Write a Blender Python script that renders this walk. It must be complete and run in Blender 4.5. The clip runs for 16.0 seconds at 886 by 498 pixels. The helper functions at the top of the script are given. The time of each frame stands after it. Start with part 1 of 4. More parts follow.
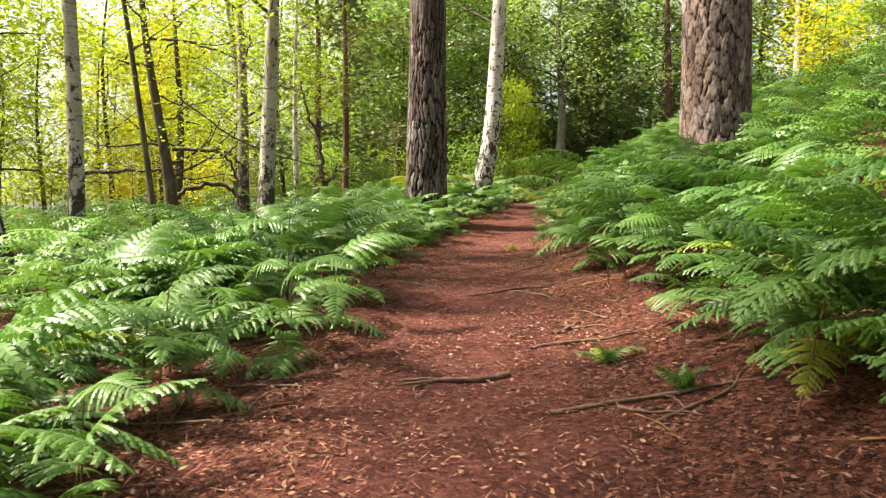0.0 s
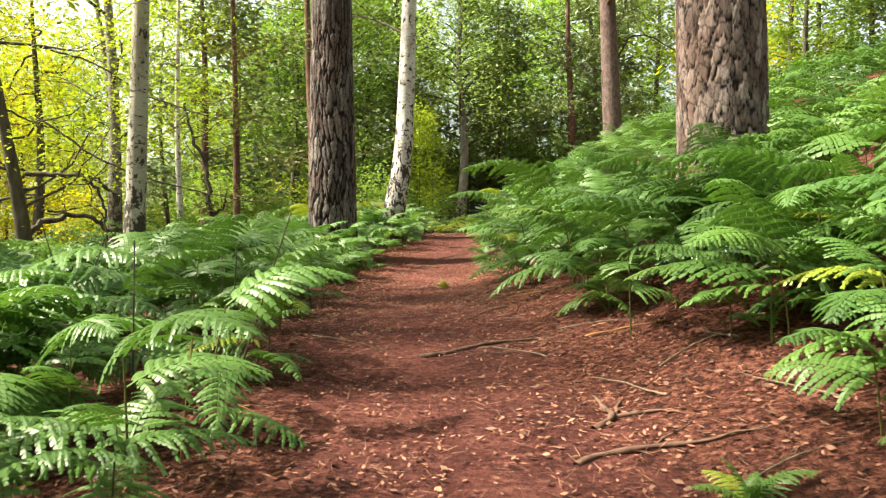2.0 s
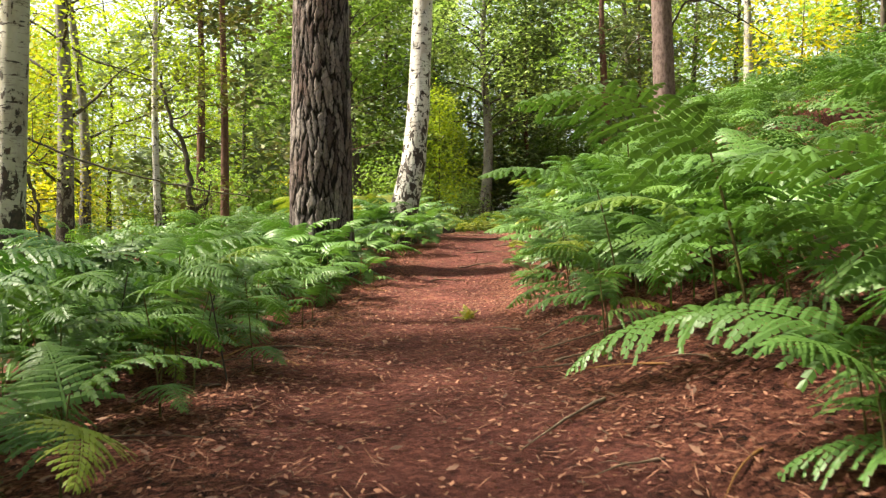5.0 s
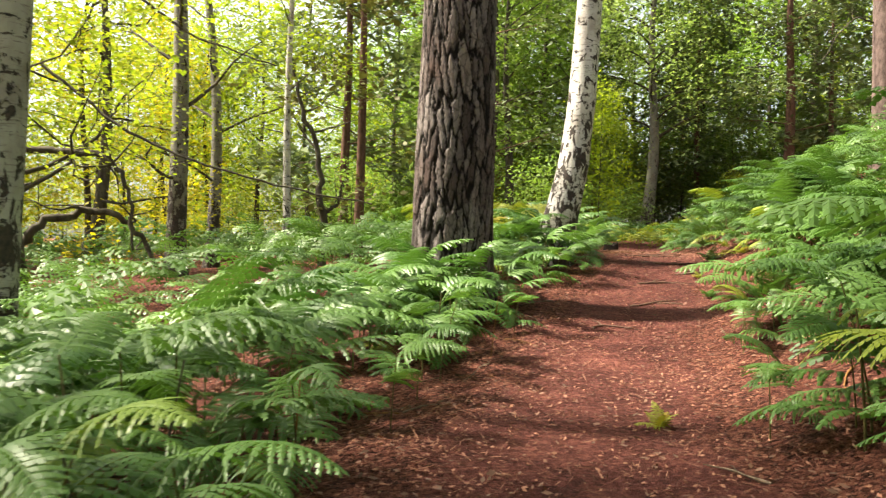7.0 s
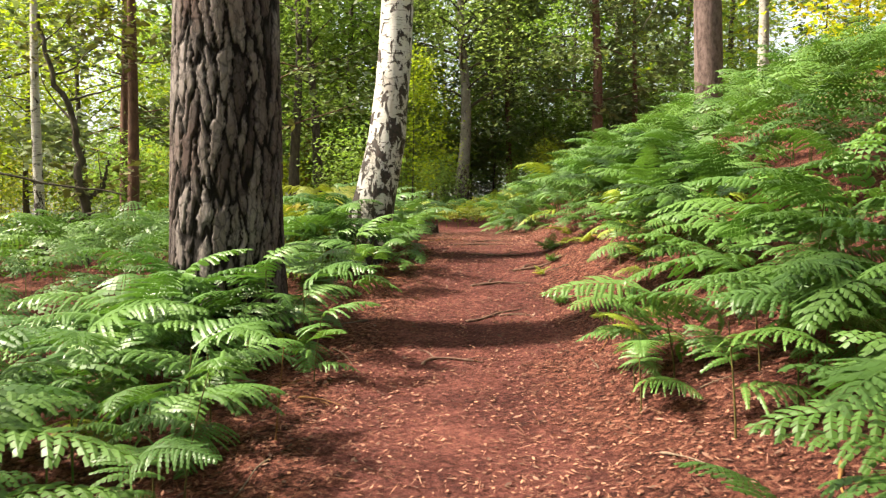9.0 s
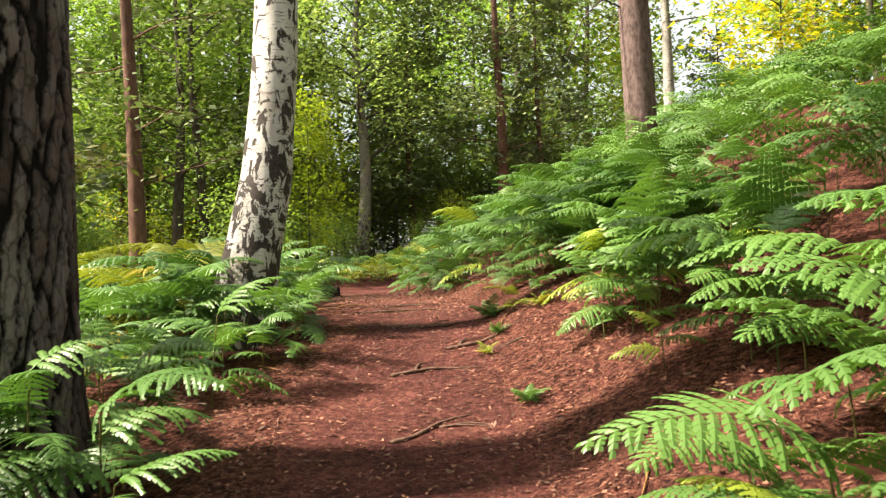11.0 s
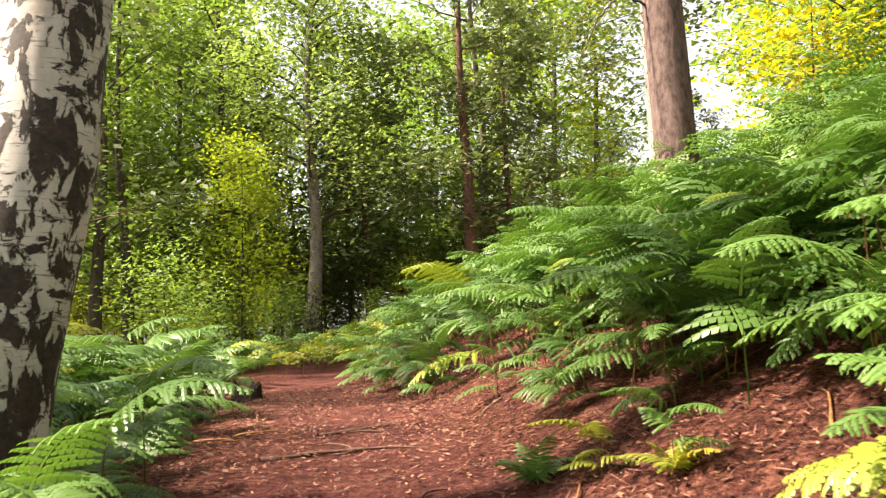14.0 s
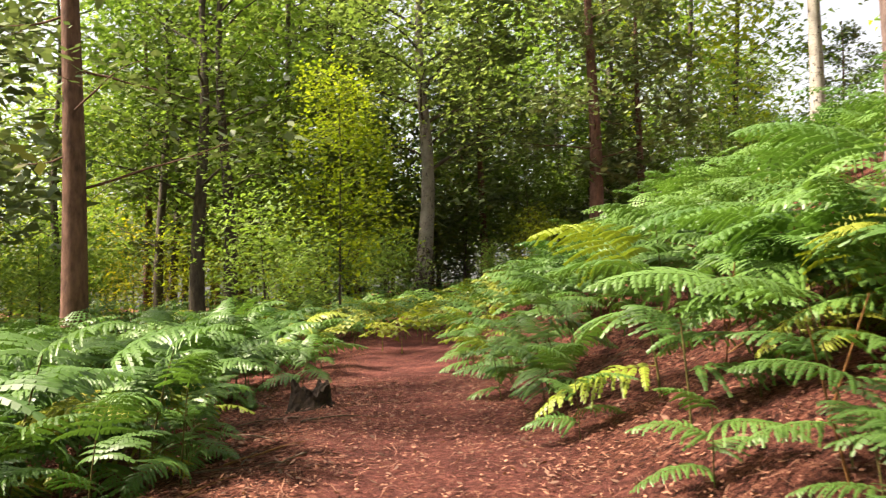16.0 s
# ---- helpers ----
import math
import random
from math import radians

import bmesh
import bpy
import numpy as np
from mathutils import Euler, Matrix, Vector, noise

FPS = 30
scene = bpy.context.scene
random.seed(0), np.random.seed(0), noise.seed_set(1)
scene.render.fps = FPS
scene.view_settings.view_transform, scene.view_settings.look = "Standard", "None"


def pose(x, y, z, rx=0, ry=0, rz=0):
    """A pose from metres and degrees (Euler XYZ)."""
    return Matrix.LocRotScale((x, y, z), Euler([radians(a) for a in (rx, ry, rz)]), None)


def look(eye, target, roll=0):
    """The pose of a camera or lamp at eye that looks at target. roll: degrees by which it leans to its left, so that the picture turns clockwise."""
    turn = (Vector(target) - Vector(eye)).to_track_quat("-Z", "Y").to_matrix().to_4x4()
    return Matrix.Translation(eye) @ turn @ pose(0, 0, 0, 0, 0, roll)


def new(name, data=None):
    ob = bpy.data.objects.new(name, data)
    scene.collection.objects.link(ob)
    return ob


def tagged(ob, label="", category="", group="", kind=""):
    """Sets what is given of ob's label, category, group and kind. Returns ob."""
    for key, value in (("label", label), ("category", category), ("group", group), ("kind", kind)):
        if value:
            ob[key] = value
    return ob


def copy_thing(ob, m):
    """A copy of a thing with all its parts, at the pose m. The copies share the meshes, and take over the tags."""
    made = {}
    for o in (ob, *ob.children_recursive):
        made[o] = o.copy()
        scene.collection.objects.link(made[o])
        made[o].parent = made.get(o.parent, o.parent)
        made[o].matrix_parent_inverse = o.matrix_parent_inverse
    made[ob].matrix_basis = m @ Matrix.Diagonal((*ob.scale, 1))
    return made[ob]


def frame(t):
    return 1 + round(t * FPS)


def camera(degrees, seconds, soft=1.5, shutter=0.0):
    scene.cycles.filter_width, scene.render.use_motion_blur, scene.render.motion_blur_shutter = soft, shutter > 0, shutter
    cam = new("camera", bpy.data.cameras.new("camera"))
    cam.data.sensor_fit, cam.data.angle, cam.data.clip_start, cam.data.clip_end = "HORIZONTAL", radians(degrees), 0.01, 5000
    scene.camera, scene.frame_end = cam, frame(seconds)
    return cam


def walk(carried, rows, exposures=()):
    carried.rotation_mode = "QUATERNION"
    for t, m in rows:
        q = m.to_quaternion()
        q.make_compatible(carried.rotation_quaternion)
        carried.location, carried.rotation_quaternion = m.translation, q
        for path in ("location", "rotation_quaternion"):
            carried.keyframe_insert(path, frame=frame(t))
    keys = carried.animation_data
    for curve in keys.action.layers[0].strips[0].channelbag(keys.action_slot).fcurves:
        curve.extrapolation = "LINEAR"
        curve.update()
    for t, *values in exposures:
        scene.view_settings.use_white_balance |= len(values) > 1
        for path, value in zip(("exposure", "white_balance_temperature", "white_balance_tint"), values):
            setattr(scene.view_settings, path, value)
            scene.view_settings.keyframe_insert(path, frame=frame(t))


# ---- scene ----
cam = camera(54.7, 16.0, 1.3, 0.2)
METRES, EYE, TILT, LEAN, TURN = 22.0, 1.08, -2.0, 0.0, 0.0
EXPOSURE, SKY, SUN = 2.1, 0.085, 5.0
ROWS = [
    (0.0, 0.0, 0.0, 0.0, 0.0, 0.0, -0.0),
    (0.5, -0.0048, 0.0282, -0.0008, -1.3, 0.31, 0.52),
    (1.0, -0.0089, 0.0552, 0.0001, -3.34, 0.64, 0.71),
    (1.5, -0.011, 0.0847, 0.0007, -5.57, 1.41, 1.04),
    (2.0, -0.0127, 0.1168, 0.0013, -6.95, 2.26, 1.27),
    (2.5, -0.0137, 0.1472, 0.0023, -7.91, 3.05, 1.42),
    (3.0, -0.0109, 0.1766, 0.0037, -7.88, 3.89, 1.31),
    (5.5, 0.0114, 0.3246, 0.0223, -3.32, 1.83, 0.96),
    (6.0, 0.0132, 0.3564, 0.032, 1.83, 1.86, 0.63),
    (6.5, 0.0129, 0.3879, 0.0354, 6.38, 1.61, -0.64),
    (7.0, 0.0138, 0.4241, 0.0348, 4.56, 1.97, -1.46),
    (7.5, 0.0171, 0.4494, 0.0416, -1.01, 0.96, -2.12),
    (8.0, 0.0162, 0.4749, 0.0517, -3.1, 0.64, -1.41),
    (8.5, 0.0185, 0.5027, 0.0513, -5.57, -0.01, -0.38),
    (9.0, 0.0195, 0.5329, 0.0517, -7.81, 0.11, 0.7),
    (9.5, 0.0211, 0.5619, 0.054, -9.49, 0.66, 1.91),
    (10.0, 0.0244, 0.5925, 0.0549, -11.45, 1.42, 2.69),
    (12.5, 0.0553, 0.7522, 0.0638, -16.45, 6.83, 2.49),
    (13.0, 0.0624, 0.7853, 0.0665, -16.83, 7.2, 2.66),
    (13.5, 0.0716, 0.8182, 0.0686, -16.98, 7.79, 3.06),
    (14.0, 0.0783, 0.8496, 0.0737, -17.23, 8.41, 3.33),
    (14.5, 0.0862, 0.882, 0.0791, -17.15, 8.71, 3.6),
    (15.0, 0.0952, 0.9136, 0.087, -16.12, 8.81, 3.78),
    (15.5, 0.1028, 0.945, 0.0903, -14.0, 7.36, 2.99),
    (16.0, 0.1096, 0.9764, 0.0943, -9.57, 5.33, 1.78),
]
walk(cam, [(t, pose(0, 0, EYE, TILT, LEAN, TURN) @ pose(METRES * x, METRES * y, METRES * z, 90 + pitch, roll, yaw)) for t, x, y, z, yaw, pitch, roll in ROWS],
     [(0.0, EXPOSURE, 6900, 6), (2.5, EXPOSURE + 0.08, 6850, 3), (6.0, EXPOSURE + 0.02, 6850, 6), (10.0, EXPOSURE - 0.05, 6800, 9), (13.0, EXPOSURE + 0.1, 7000, 13), (14.5, EXPOSURE + 0.15, 7100, 17), (15.0, EXPOSURE + 0.1, 7100, 14), (15.5, EXPOSURE - 0.1, 7100, 15), (16.0, EXPOSURE - 0.05, 7100, 14)])

# ---- light ----
SUN_FROM = Vector((-0.80, 0.08, 1.0)).normalized()
world = bpy.data.worlds.new("sky")
scene.world = world
world.use_nodes = True
wn = world.node_tree.nodes
sky = wn.new("ShaderNodeTexSky")
sky.sky_type, sky.sun_disc = "NISHITA", False
sky.sun_elevation = math.asin(SUN_FROM.z)
sky.sun_rotation = math.atan2(SUN_FROM.x, SUN_FROM.y)
sky.dust_density, sky.air_density, sky.ozone_density = 3.0, 1.0, 1.0
haze = wn.new("ShaderNodeHueSaturation")
haze.inputs["Saturation"].default_value = 0.35
world.node_tree.links.new(sky.outputs[0], haze.inputs["Color"])
world.node_tree.links.new(haze.outputs[0], wn["Background"].inputs[0])
wn["Background"].inputs[1].default_value = SKY
sun_data = bpy.data.lights.new("sun", "SUN")
sun_data.energy, sun_data.angle, sun_data.color = SUN, radians(3.5), (1.0, 0.92, 0.76)
sun = new("sun", sun_data)
sun.matrix_world = look(SUN_FROM * 60, (0, 0, 0))


# ---- materials ----
def mat_new(name):
    m = bpy.data.materials.new(name)
    m.use_nodes = True
    n = m.node_tree.nodes
    return m, n, m.node_tree.links, n["Principled BSDF"]


def ramp(n, stops):
    r = n.new("ShaderNodeValToRGB")
    e = r.color_ramp.elements
    while len(e) < len(stops):
        e.new(0.5)
    for k, (p, c) in zip(e, stops):
        k.position, k.color = p, (*c, 1)
    return r


def noise_tex(n, links, scale, detail=4, rough=0.6, stretch=None, coord="Object"):
    tc = n.new("ShaderNodeTexCoord")
    t = n.new("ShaderNodeTexNoise")
    t.inputs["Scale"].default_value, t.inputs["Detail"].default_value, t.inputs["Roughness"].default_value = scale, detail, rough
    if stretch:
        mp = n.new("ShaderNodeMapping")
        mp.inputs["Scale"].default_value = stretch
        links.new(tc.outputs[coord], mp.inputs[0])
        links.new(mp.outputs[0], t.inputs[0])
    else:
        links.new(tc.outputs[coord], t.inputs[0])
    return t


def mixc(n, links, fac, a, b, mode="MIX"):
    m = n.new("ShaderNodeMix")
    m.data_type, m.blend_type = "RGBA", mode
    for socket, v in ((m.inputs[0], fac), (m.inputs[6], a), (m.inputs[7], b)):
        if isinstance(v, (int, float)):
            socket.default_value = v
        elif isinstance(v, tuple):
            socket.default_value = (*v, 1)
        else:
            links.new(v, socket)
    return m.outputs[2]


def bump(n, links, p, height, strength, distance):
    b = n.new("ShaderNodeBump")
    b.inputs["Strength"].default_value, b.inputs["Distance"].default_value = strength, distance
    links.new(height, b.inputs["Height"])
    links.new(b.outputs[0], p.inputs["Normal"])


def leaf_mat(name, dark, light, odd, odd_share=0.06, through_light=0.4, rough=0.5, gloss=0.3):
    """Foliage: varies from leaf to leaf and plant to plant, lets some light through."""
    m, n, links, p = mat_new(name)
    geo, info = n.new("ShaderNodeNewGeometry"), n.new("ShaderNodeObjectInfo")
    big = noise_tex(n, links, 0.45, 2, 0.5, coord="Object")
    r1 = ramp(n, [(0.0, dark), (1.0, light)])
    add = n.new("ShaderNodeMath")
    add.operation = "MULTIPLY_ADD"
    links.new(geo.outputs["Random Per Island"], add.inputs[0])
    add.inputs[1].default_value = 0.55
    m2 = n.new("ShaderNodeMath")
    m2.operation = "MULTIPLY"
    links.new(big.outputs[0], m2.inputs[0])
    m2.inputs[1].default_value = 0.6
    m3 = n.new("ShaderNodeMath")
    m3.operation = "MULTIPLY_ADD"
    links.new(info.outputs["Random"], m3.inputs[0])
    m3.inputs[1].default_value = 0.36
    links.new(m2.outputs[0], m3.inputs[2])
    m4 = n.new("ShaderNodeMath")
    m4.operation = "SUBTRACT"
    links.new(m3.outputs[0], m4.inputs[0])
    m4.inputs[1].default_value = 0.18
    links.new(m4.outputs[0], add.inputs[2])
    links.new(add.outputs[0], r1.inputs[0])
    r2 = ramp(n, [(0.0, (0, 0, 0)), (1 - odd_share, (0, 0, 0)), (min(1.0, 1.02 - odd_share), (1, 1, 1))])
    r2.color_ramp.interpolation = "LINEAR"
    links.new(info.outputs["Random"], r2.inputs[0])
    col = mixc(n, links, r2.outputs[0], r1.outputs[0], odd)
    links.new(col, p.inputs["Base Color"])
    p.inputs["Roughness"].default_value = rough
    p.inputs["Specular IOR Level"].default_value = gloss
    tr = n.new("ShaderNodeBsdfTranslucent")
    links.new(mixc(n, links, 0.5, col, (0.5, 0.6, 0.05), "SOFT_LIGHT"), tr.inputs[0])
    mix = n.new("ShaderNodeMixShader")
    mix.inputs[0].default_value = through_light
    links.new(p.outputs[0], mix.inputs[1])
    links.new(tr.outputs[0], mix.inputs[2])
    links.new(mix.outputs[0], n["Material Output"].inputs[0])
    return m


def plain_mat(name, dark, light, scale=12, rough=0.85, relief=0.4, stretch=None, depth=0.01):
    m, n, links, p = mat_new(name)
    t = noise_tex(n, links, scale, 6, 0.65, stretch)
    r = ramp(n, [(0.3, dark), (0.7, light)])
    links.new(t.outputs[0], r.inputs[0])
    links.new(r.outputs[0], p.inputs["Base Color"])
    p.inputs["Roughness"].default_value = rough
    p.inputs["Specular IOR Level"].default_value = 0.2
    bump(n, links, p, t.outputs[0], relief, depth)
    return m


def pine_bark(name, plate_a, plate_b, crack, warm=(0.10, 0.045, 0.030)):
    """Ridged bark: pale flaky plates, warm brown patches, near-black furrows."""
    m, n, links, p = mat_new(name)
    at = n.new("ShaderNodeAttribute")
    at.attribute_name = "plate"
    tone = n.new("ShaderNodeAttribute")
    tone.attribute_name = "tone"
    fine = noise_tex(n, links, 26, 8, 0.72, (1, 1, 0.45))
    wide = noise_tex(n, links, 1.3, 4, 0.62)
    flake = noise_tex(n, links, 11, 6, 0.7, (1, 1, 0.6))
    r = ramp(n, [(0.32, plate_a), (0.68, plate_b)])
    links.new(mixc(n, links, 0.42, mixc(n, links, 0.45, fine.outputs[0], flake.outputs[0]), tone.outputs["Color"]), r.inputs[0])
    patch = ramp(n, [(0.46, (0, 0, 0)), (0.66, (0.75, 0.75, 0.75))])
    links.new(wide.outputs[0], patch.inputs[0])
    col = mixc(n, links, patch.outputs[0], r.outputs[0], warm)
    streak = noise_tex(n, links, 70, 5, 0.7, (1, 1, 0.2))
    col = mixc(n, links, 0.7, col, streak.outputs["Fac"], "OVERLAY")
    split = n.new("ShaderNodeTexVoronoi")
    split.feature = "DISTANCE_TO_EDGE"
    split.inputs["Scale"].default_value = 15
    mp, tc = n.new("ShaderNodeMapping"), n.new("ShaderNodeTexCoord")
    mp.inputs["Scale"].default_value = (1, 1, 0.4)
    links.new(mixc(n, links, 0.09, tc.outputs["Object"], flake.outputs["Color"], "ADD"), mp.inputs[0])
    links.new(mp.outputs[0], split.inputs["Vector"])
    thin = ramp(n, [(0.0, (0.25, 0.25, 0.25)), (0.10, (1, 1, 1))])
    links.new(split.outputs["Distance"], thin.inputs[0])
    col = mixc(n, links, 0.75, col, thin.outputs[0], "MULTIPLY")
    edge = ramp(n, [(0.22, (0, 0, 0)), (0.82, (1, 1, 1))])
    links.new(mixc(n, links, 0.14, at.outputs["Color"], flake.outputs[0]), edge.inputs[0])
    links.new(mixc(n, links, edge.outputs[0], crack, col), p.inputs["Base Color"])
    p.inputs["Roughness"].default_value = 0.9
    p.inputs["Specular IOR Level"].default_value = 0.2
    bump(n, links, p, mixc(n, links, 0.4, mixc(n, links, 0.5, fine.outputs[0], flake.outputs[0]), mixc(n, links, 0.5, streak.outputs[0], thin.outputs[0])), 1.0, 0.024)
    return m


def birch_bark(name, white=(0.56, 0.52, 0.50), amount=0.12):
    """White bark with fine cross lines, dark scars and, low down or where shade is painted, rough black plates."""
    m, n, links, p = mat_new(name)
    at = n.new("ShaderNodeAttribute")
    at.attribute_name = "rough_and_shade"
    stain = noise_tex(n, links, 3.4, 6, 0.65, (1, 1, 0.6))
    r = ramp(n, [(0.30, tuple(c * f for c, f in zip(white, (0.50, 0.44, 0.40)))), (0.50, tuple(c * 0.82 for c in white)), (0.68, white)])
    links.new(stain.outputs[0], r.inputs[0])
    lines = noise_tex(n, links, 4.2, 5, 0.72, (1.3, 1.3, 14.0))
    lr = ramp(n, [(0.56, (0, 0, 0)), (0.62, (0.8, 0.8, 0.8))])
    links.new(lines.outputs[0], lr.inputs[0])
    col = mixc(n, links, lr.outputs[0], r.outputs[0], (0.10, 0.075, 0.065))

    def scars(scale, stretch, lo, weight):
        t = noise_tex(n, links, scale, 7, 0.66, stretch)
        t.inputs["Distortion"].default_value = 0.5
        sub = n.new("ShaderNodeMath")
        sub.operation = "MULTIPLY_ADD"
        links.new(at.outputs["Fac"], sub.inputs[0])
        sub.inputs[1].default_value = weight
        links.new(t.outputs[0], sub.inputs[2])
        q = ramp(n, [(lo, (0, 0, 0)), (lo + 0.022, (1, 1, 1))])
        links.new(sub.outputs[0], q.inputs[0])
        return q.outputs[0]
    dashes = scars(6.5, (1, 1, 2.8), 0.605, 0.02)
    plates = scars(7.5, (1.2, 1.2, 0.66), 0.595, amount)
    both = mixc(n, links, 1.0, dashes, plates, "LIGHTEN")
    crust = noise_tex(n, links, 30, 6, 0.7)
    dark = ramp(n, [(0.38, (0.006, 0.004, 0.003)), (0.72, (0.060, 0.032, 0.024))])
    links.new(crust.outputs[0], dark.inputs[0])
    links.new(mixc(n, links, both, col, dark.outputs[0]), p.inputs["Base Color"])
    p.inputs["Roughness"].default_value = 0.75
    bump(n, links, p, mixc(n, links, 0.35, both, mixc(n, links, 0.5, crust.outputs[0], lines.outputs[0])), 0.8, 0.02)
    return m


def soil_mat():
    """Red-brown earth under crumbled needles: clods, chips and a darker trodden strip."""
    m, n, links, p = mat_new("needle_litter_soil")
    at = n.new("ShaderNodeAttribute")
    at.attribute_name = "trodden"
    a = noise_tex(n, links, 1.5, 6, 0.68)
    b = noise_tex(n, links, 26, 8, 0.78)
    c = noise_tex(n, links, 95, 5, 0.75)
    tc = n.new("ShaderNodeTexCoord")
    wob = mixc(n, links, 0.10, tc.outputs["Object"], b.outputs["Color"], "ADD")

    def chips(scale):
        v = n.new("ShaderNodeTexVoronoi")
        v.inputs["Scale"].default_value = scale
        links.new(wob, v.inputs["Vector"])
        return v
    big, small = chips(34), chips(90)
    tone = mixc(n, links, 0.5, mixc(n, links, 0.5, b.outputs[0], c.outputs[0]), mixc(n, links, 0.5, big.outputs["Color"], small.outputs["Color"]))
    grey = n.new("ShaderNodeRGBToBW")
    links.new(tone, grey.inputs[0])
    litter = ramp(n, [(0.33, (0.007, 0.003, 0.0025)), (0.44, (0.072, 0.021, 0.016)), (0.56, (0.200, 0.068, 0.048)), (0.70, (0.42, 0.18, 0.125))])
    links.new(grey.outputs[0], litter.inputs[0])
    bare = ramp(n, [(0.34, (0.022, 0.008, 0.007)), (0.48, (0.108, 0.033, 0.028)), (0.64, (0.275, 0.098, 0.078))])
    links.new(mixc(n, links, 0.62, a.outputs[0], grey.outputs[0]), bare.inputs[0])
    worn = ramp(n, [(0.40, (0, 0, 0)), (0.64, (1, 1, 1))])
    links.new(mixc(n, links, 0.5, a.outputs[0], at.outputs["Color"]), worn.inputs[0])
    links.new(mixc(n, links, worn.outputs[0], litter.outputs[0], bare.outputs[0]), p.inputs["Base Color"])
    p.inputs["Roughness"].default_value = 0.95
    p.inputs["Specular IOR Level"].default_value = 0.12
    bump(n, links, p, mixc(n, links, 0.5, grey.outputs[0], b.outputs[0]), 1.0, 0.09)
    return m


M_SOIL = soil_mat()
M_FERN = leaf_mat("bracken_frond", (0.026, 0.080, 0.018), (0.125, 0.225, 0.046), (0.21, 0.26, 0.03), 0.05, 0.30, 0.43, 0.38)
M_FERN_Y = leaf_mat("bracken_frond_yellowing", (0.12, 0.17, 0.020), (0.30, 0.30, 0.04), (0.315, 0.255, 0.030), 0.2, 0.35, 0.5)
M_STEM = plain_mat("bracken_stalk", (0.045, 0.045, 0.014), (0.13, 0.10, 0.032), 20, 0.6, 0.2)
M_STEM_DRY = plain_mat("dry_stalk", (0.10, 0.045, 0.015), (0.27, 0.13, 0.045), 20, 0.7, 0.2)
M_BARK_A = pine_bark("grey_pine_bark", (0.050, 0.037, 0.036), (0.185, 0.155, 0.152), (0.005, 0.003, 0.0025), (0.070, 0.036, 0.029))
M_BARK_B = pine_bark("pinkish_pine_bark", (0.085, 0.056, 0.050), (0.29, 0.22, 0.205), (0.012, 0.006, 0.005), (0.13, 0.070, 0.054))
M_BARK_C = plain_mat("thin_pine_bark", (0.05, 0.026, 0.019), (0.17, 0.09, 0.066), 9, 0.9, 0.7, (1, 1, 0.35), 0.02)
M_BARK_E = plain_mat("brown_pine_bark", (0.045, 0.028, 0.025), (0.175, 0.120, 0.110), 15, 0.9, 0.8, (1, 1, 0.45), 0.02)
M_BARK_D = plain_mat("dark_bark", (0.028, 0.022, 0.018), (0.10, 0.082, 0.062), 10, 0.9, 0.7, (1, 1, 0.3), 0.02)
M_BIRCH = birch_bark("birch_bark")
M_BIRCH_G = birch_bark("greyish_birch_bark", (0.34, 0.31, 0.27), 0.17)
M_BIRCH_D = birch_bark("dark_patchy_bark", (0.19, 0.17, 0.14), 0.2)
M_ROTTEN = plain_mat("rotten_wood", (0.008, 0.006, 0.005), (0.05, 0.034, 0.025), 18, 0.95, 0.8, None, 0.02)
M_TWIG = plain_mat("dead_twig", (0.05, 0.035, 0.025), (0.20, 0.14, 0.10), 30, 0.85, 0.3)
M_ROOT = plain_mat("worn_root", (0.04, 0.02, 0.015), (0.16, 0.09, 0.065), 26, 0.8, 0.5, None, 0.008)
M_LEAF_Y = leaf_mat("sunlit_broad_leaf", (0.110, 0.185, 0.016), (0.38, 0.41, 0.040), (0.42, 0.36, 0.02), 0.15, 0.58, 0.60)
M_LEAF_G = leaf_mat("birch_leaf", (0.075, 0.155, 0.030), (0.270, 0.360, 0.085), (0.30, 0.34, 0.04), 0.15, 0.5, 0.60)
M_LEAF_W = leaf_mat("pale_hanging_birch_leaf", (0.13, 0.21, 0.060), (0.38, 0.46, 0.165), (0.30, 0.34, 0.04), 0.05, 0.5, 0.60)
M_LEAF_D = leaf_mat("shaded_broad_leaf", (0.050, 0.100, 0.022), (0.180, 0.250, 0.055), (0.144, 0.158, 0.029), 0.06, 0.35, 0.5)
M_NEEDLE = leaf_mat("pine_needles", (0.050, 0.085, 0.038), (0.205, 0.240, 0.112), (0.130, 0.122, 0.043), 0.05, 0.25, 0.55)
M_DRYLEAF = leaf_mat("dry_leaf_litter", (0.022, 0.007, 0.005), (0.42, 0.19, 0.125), (0.248, 0.155, 0.093), 0.0, 0.1, 0.8)
M_PALELEAF = leaf_mat("bleached_leaf_litter", (0.030, 0.012, 0.008), (0.27, 0.14, 0.10), (0.4, 0.27, 0.2), 0.0, 0.1, 0.7)


# ---- mesh helpers ----
rng = np.random.default_rng(7)


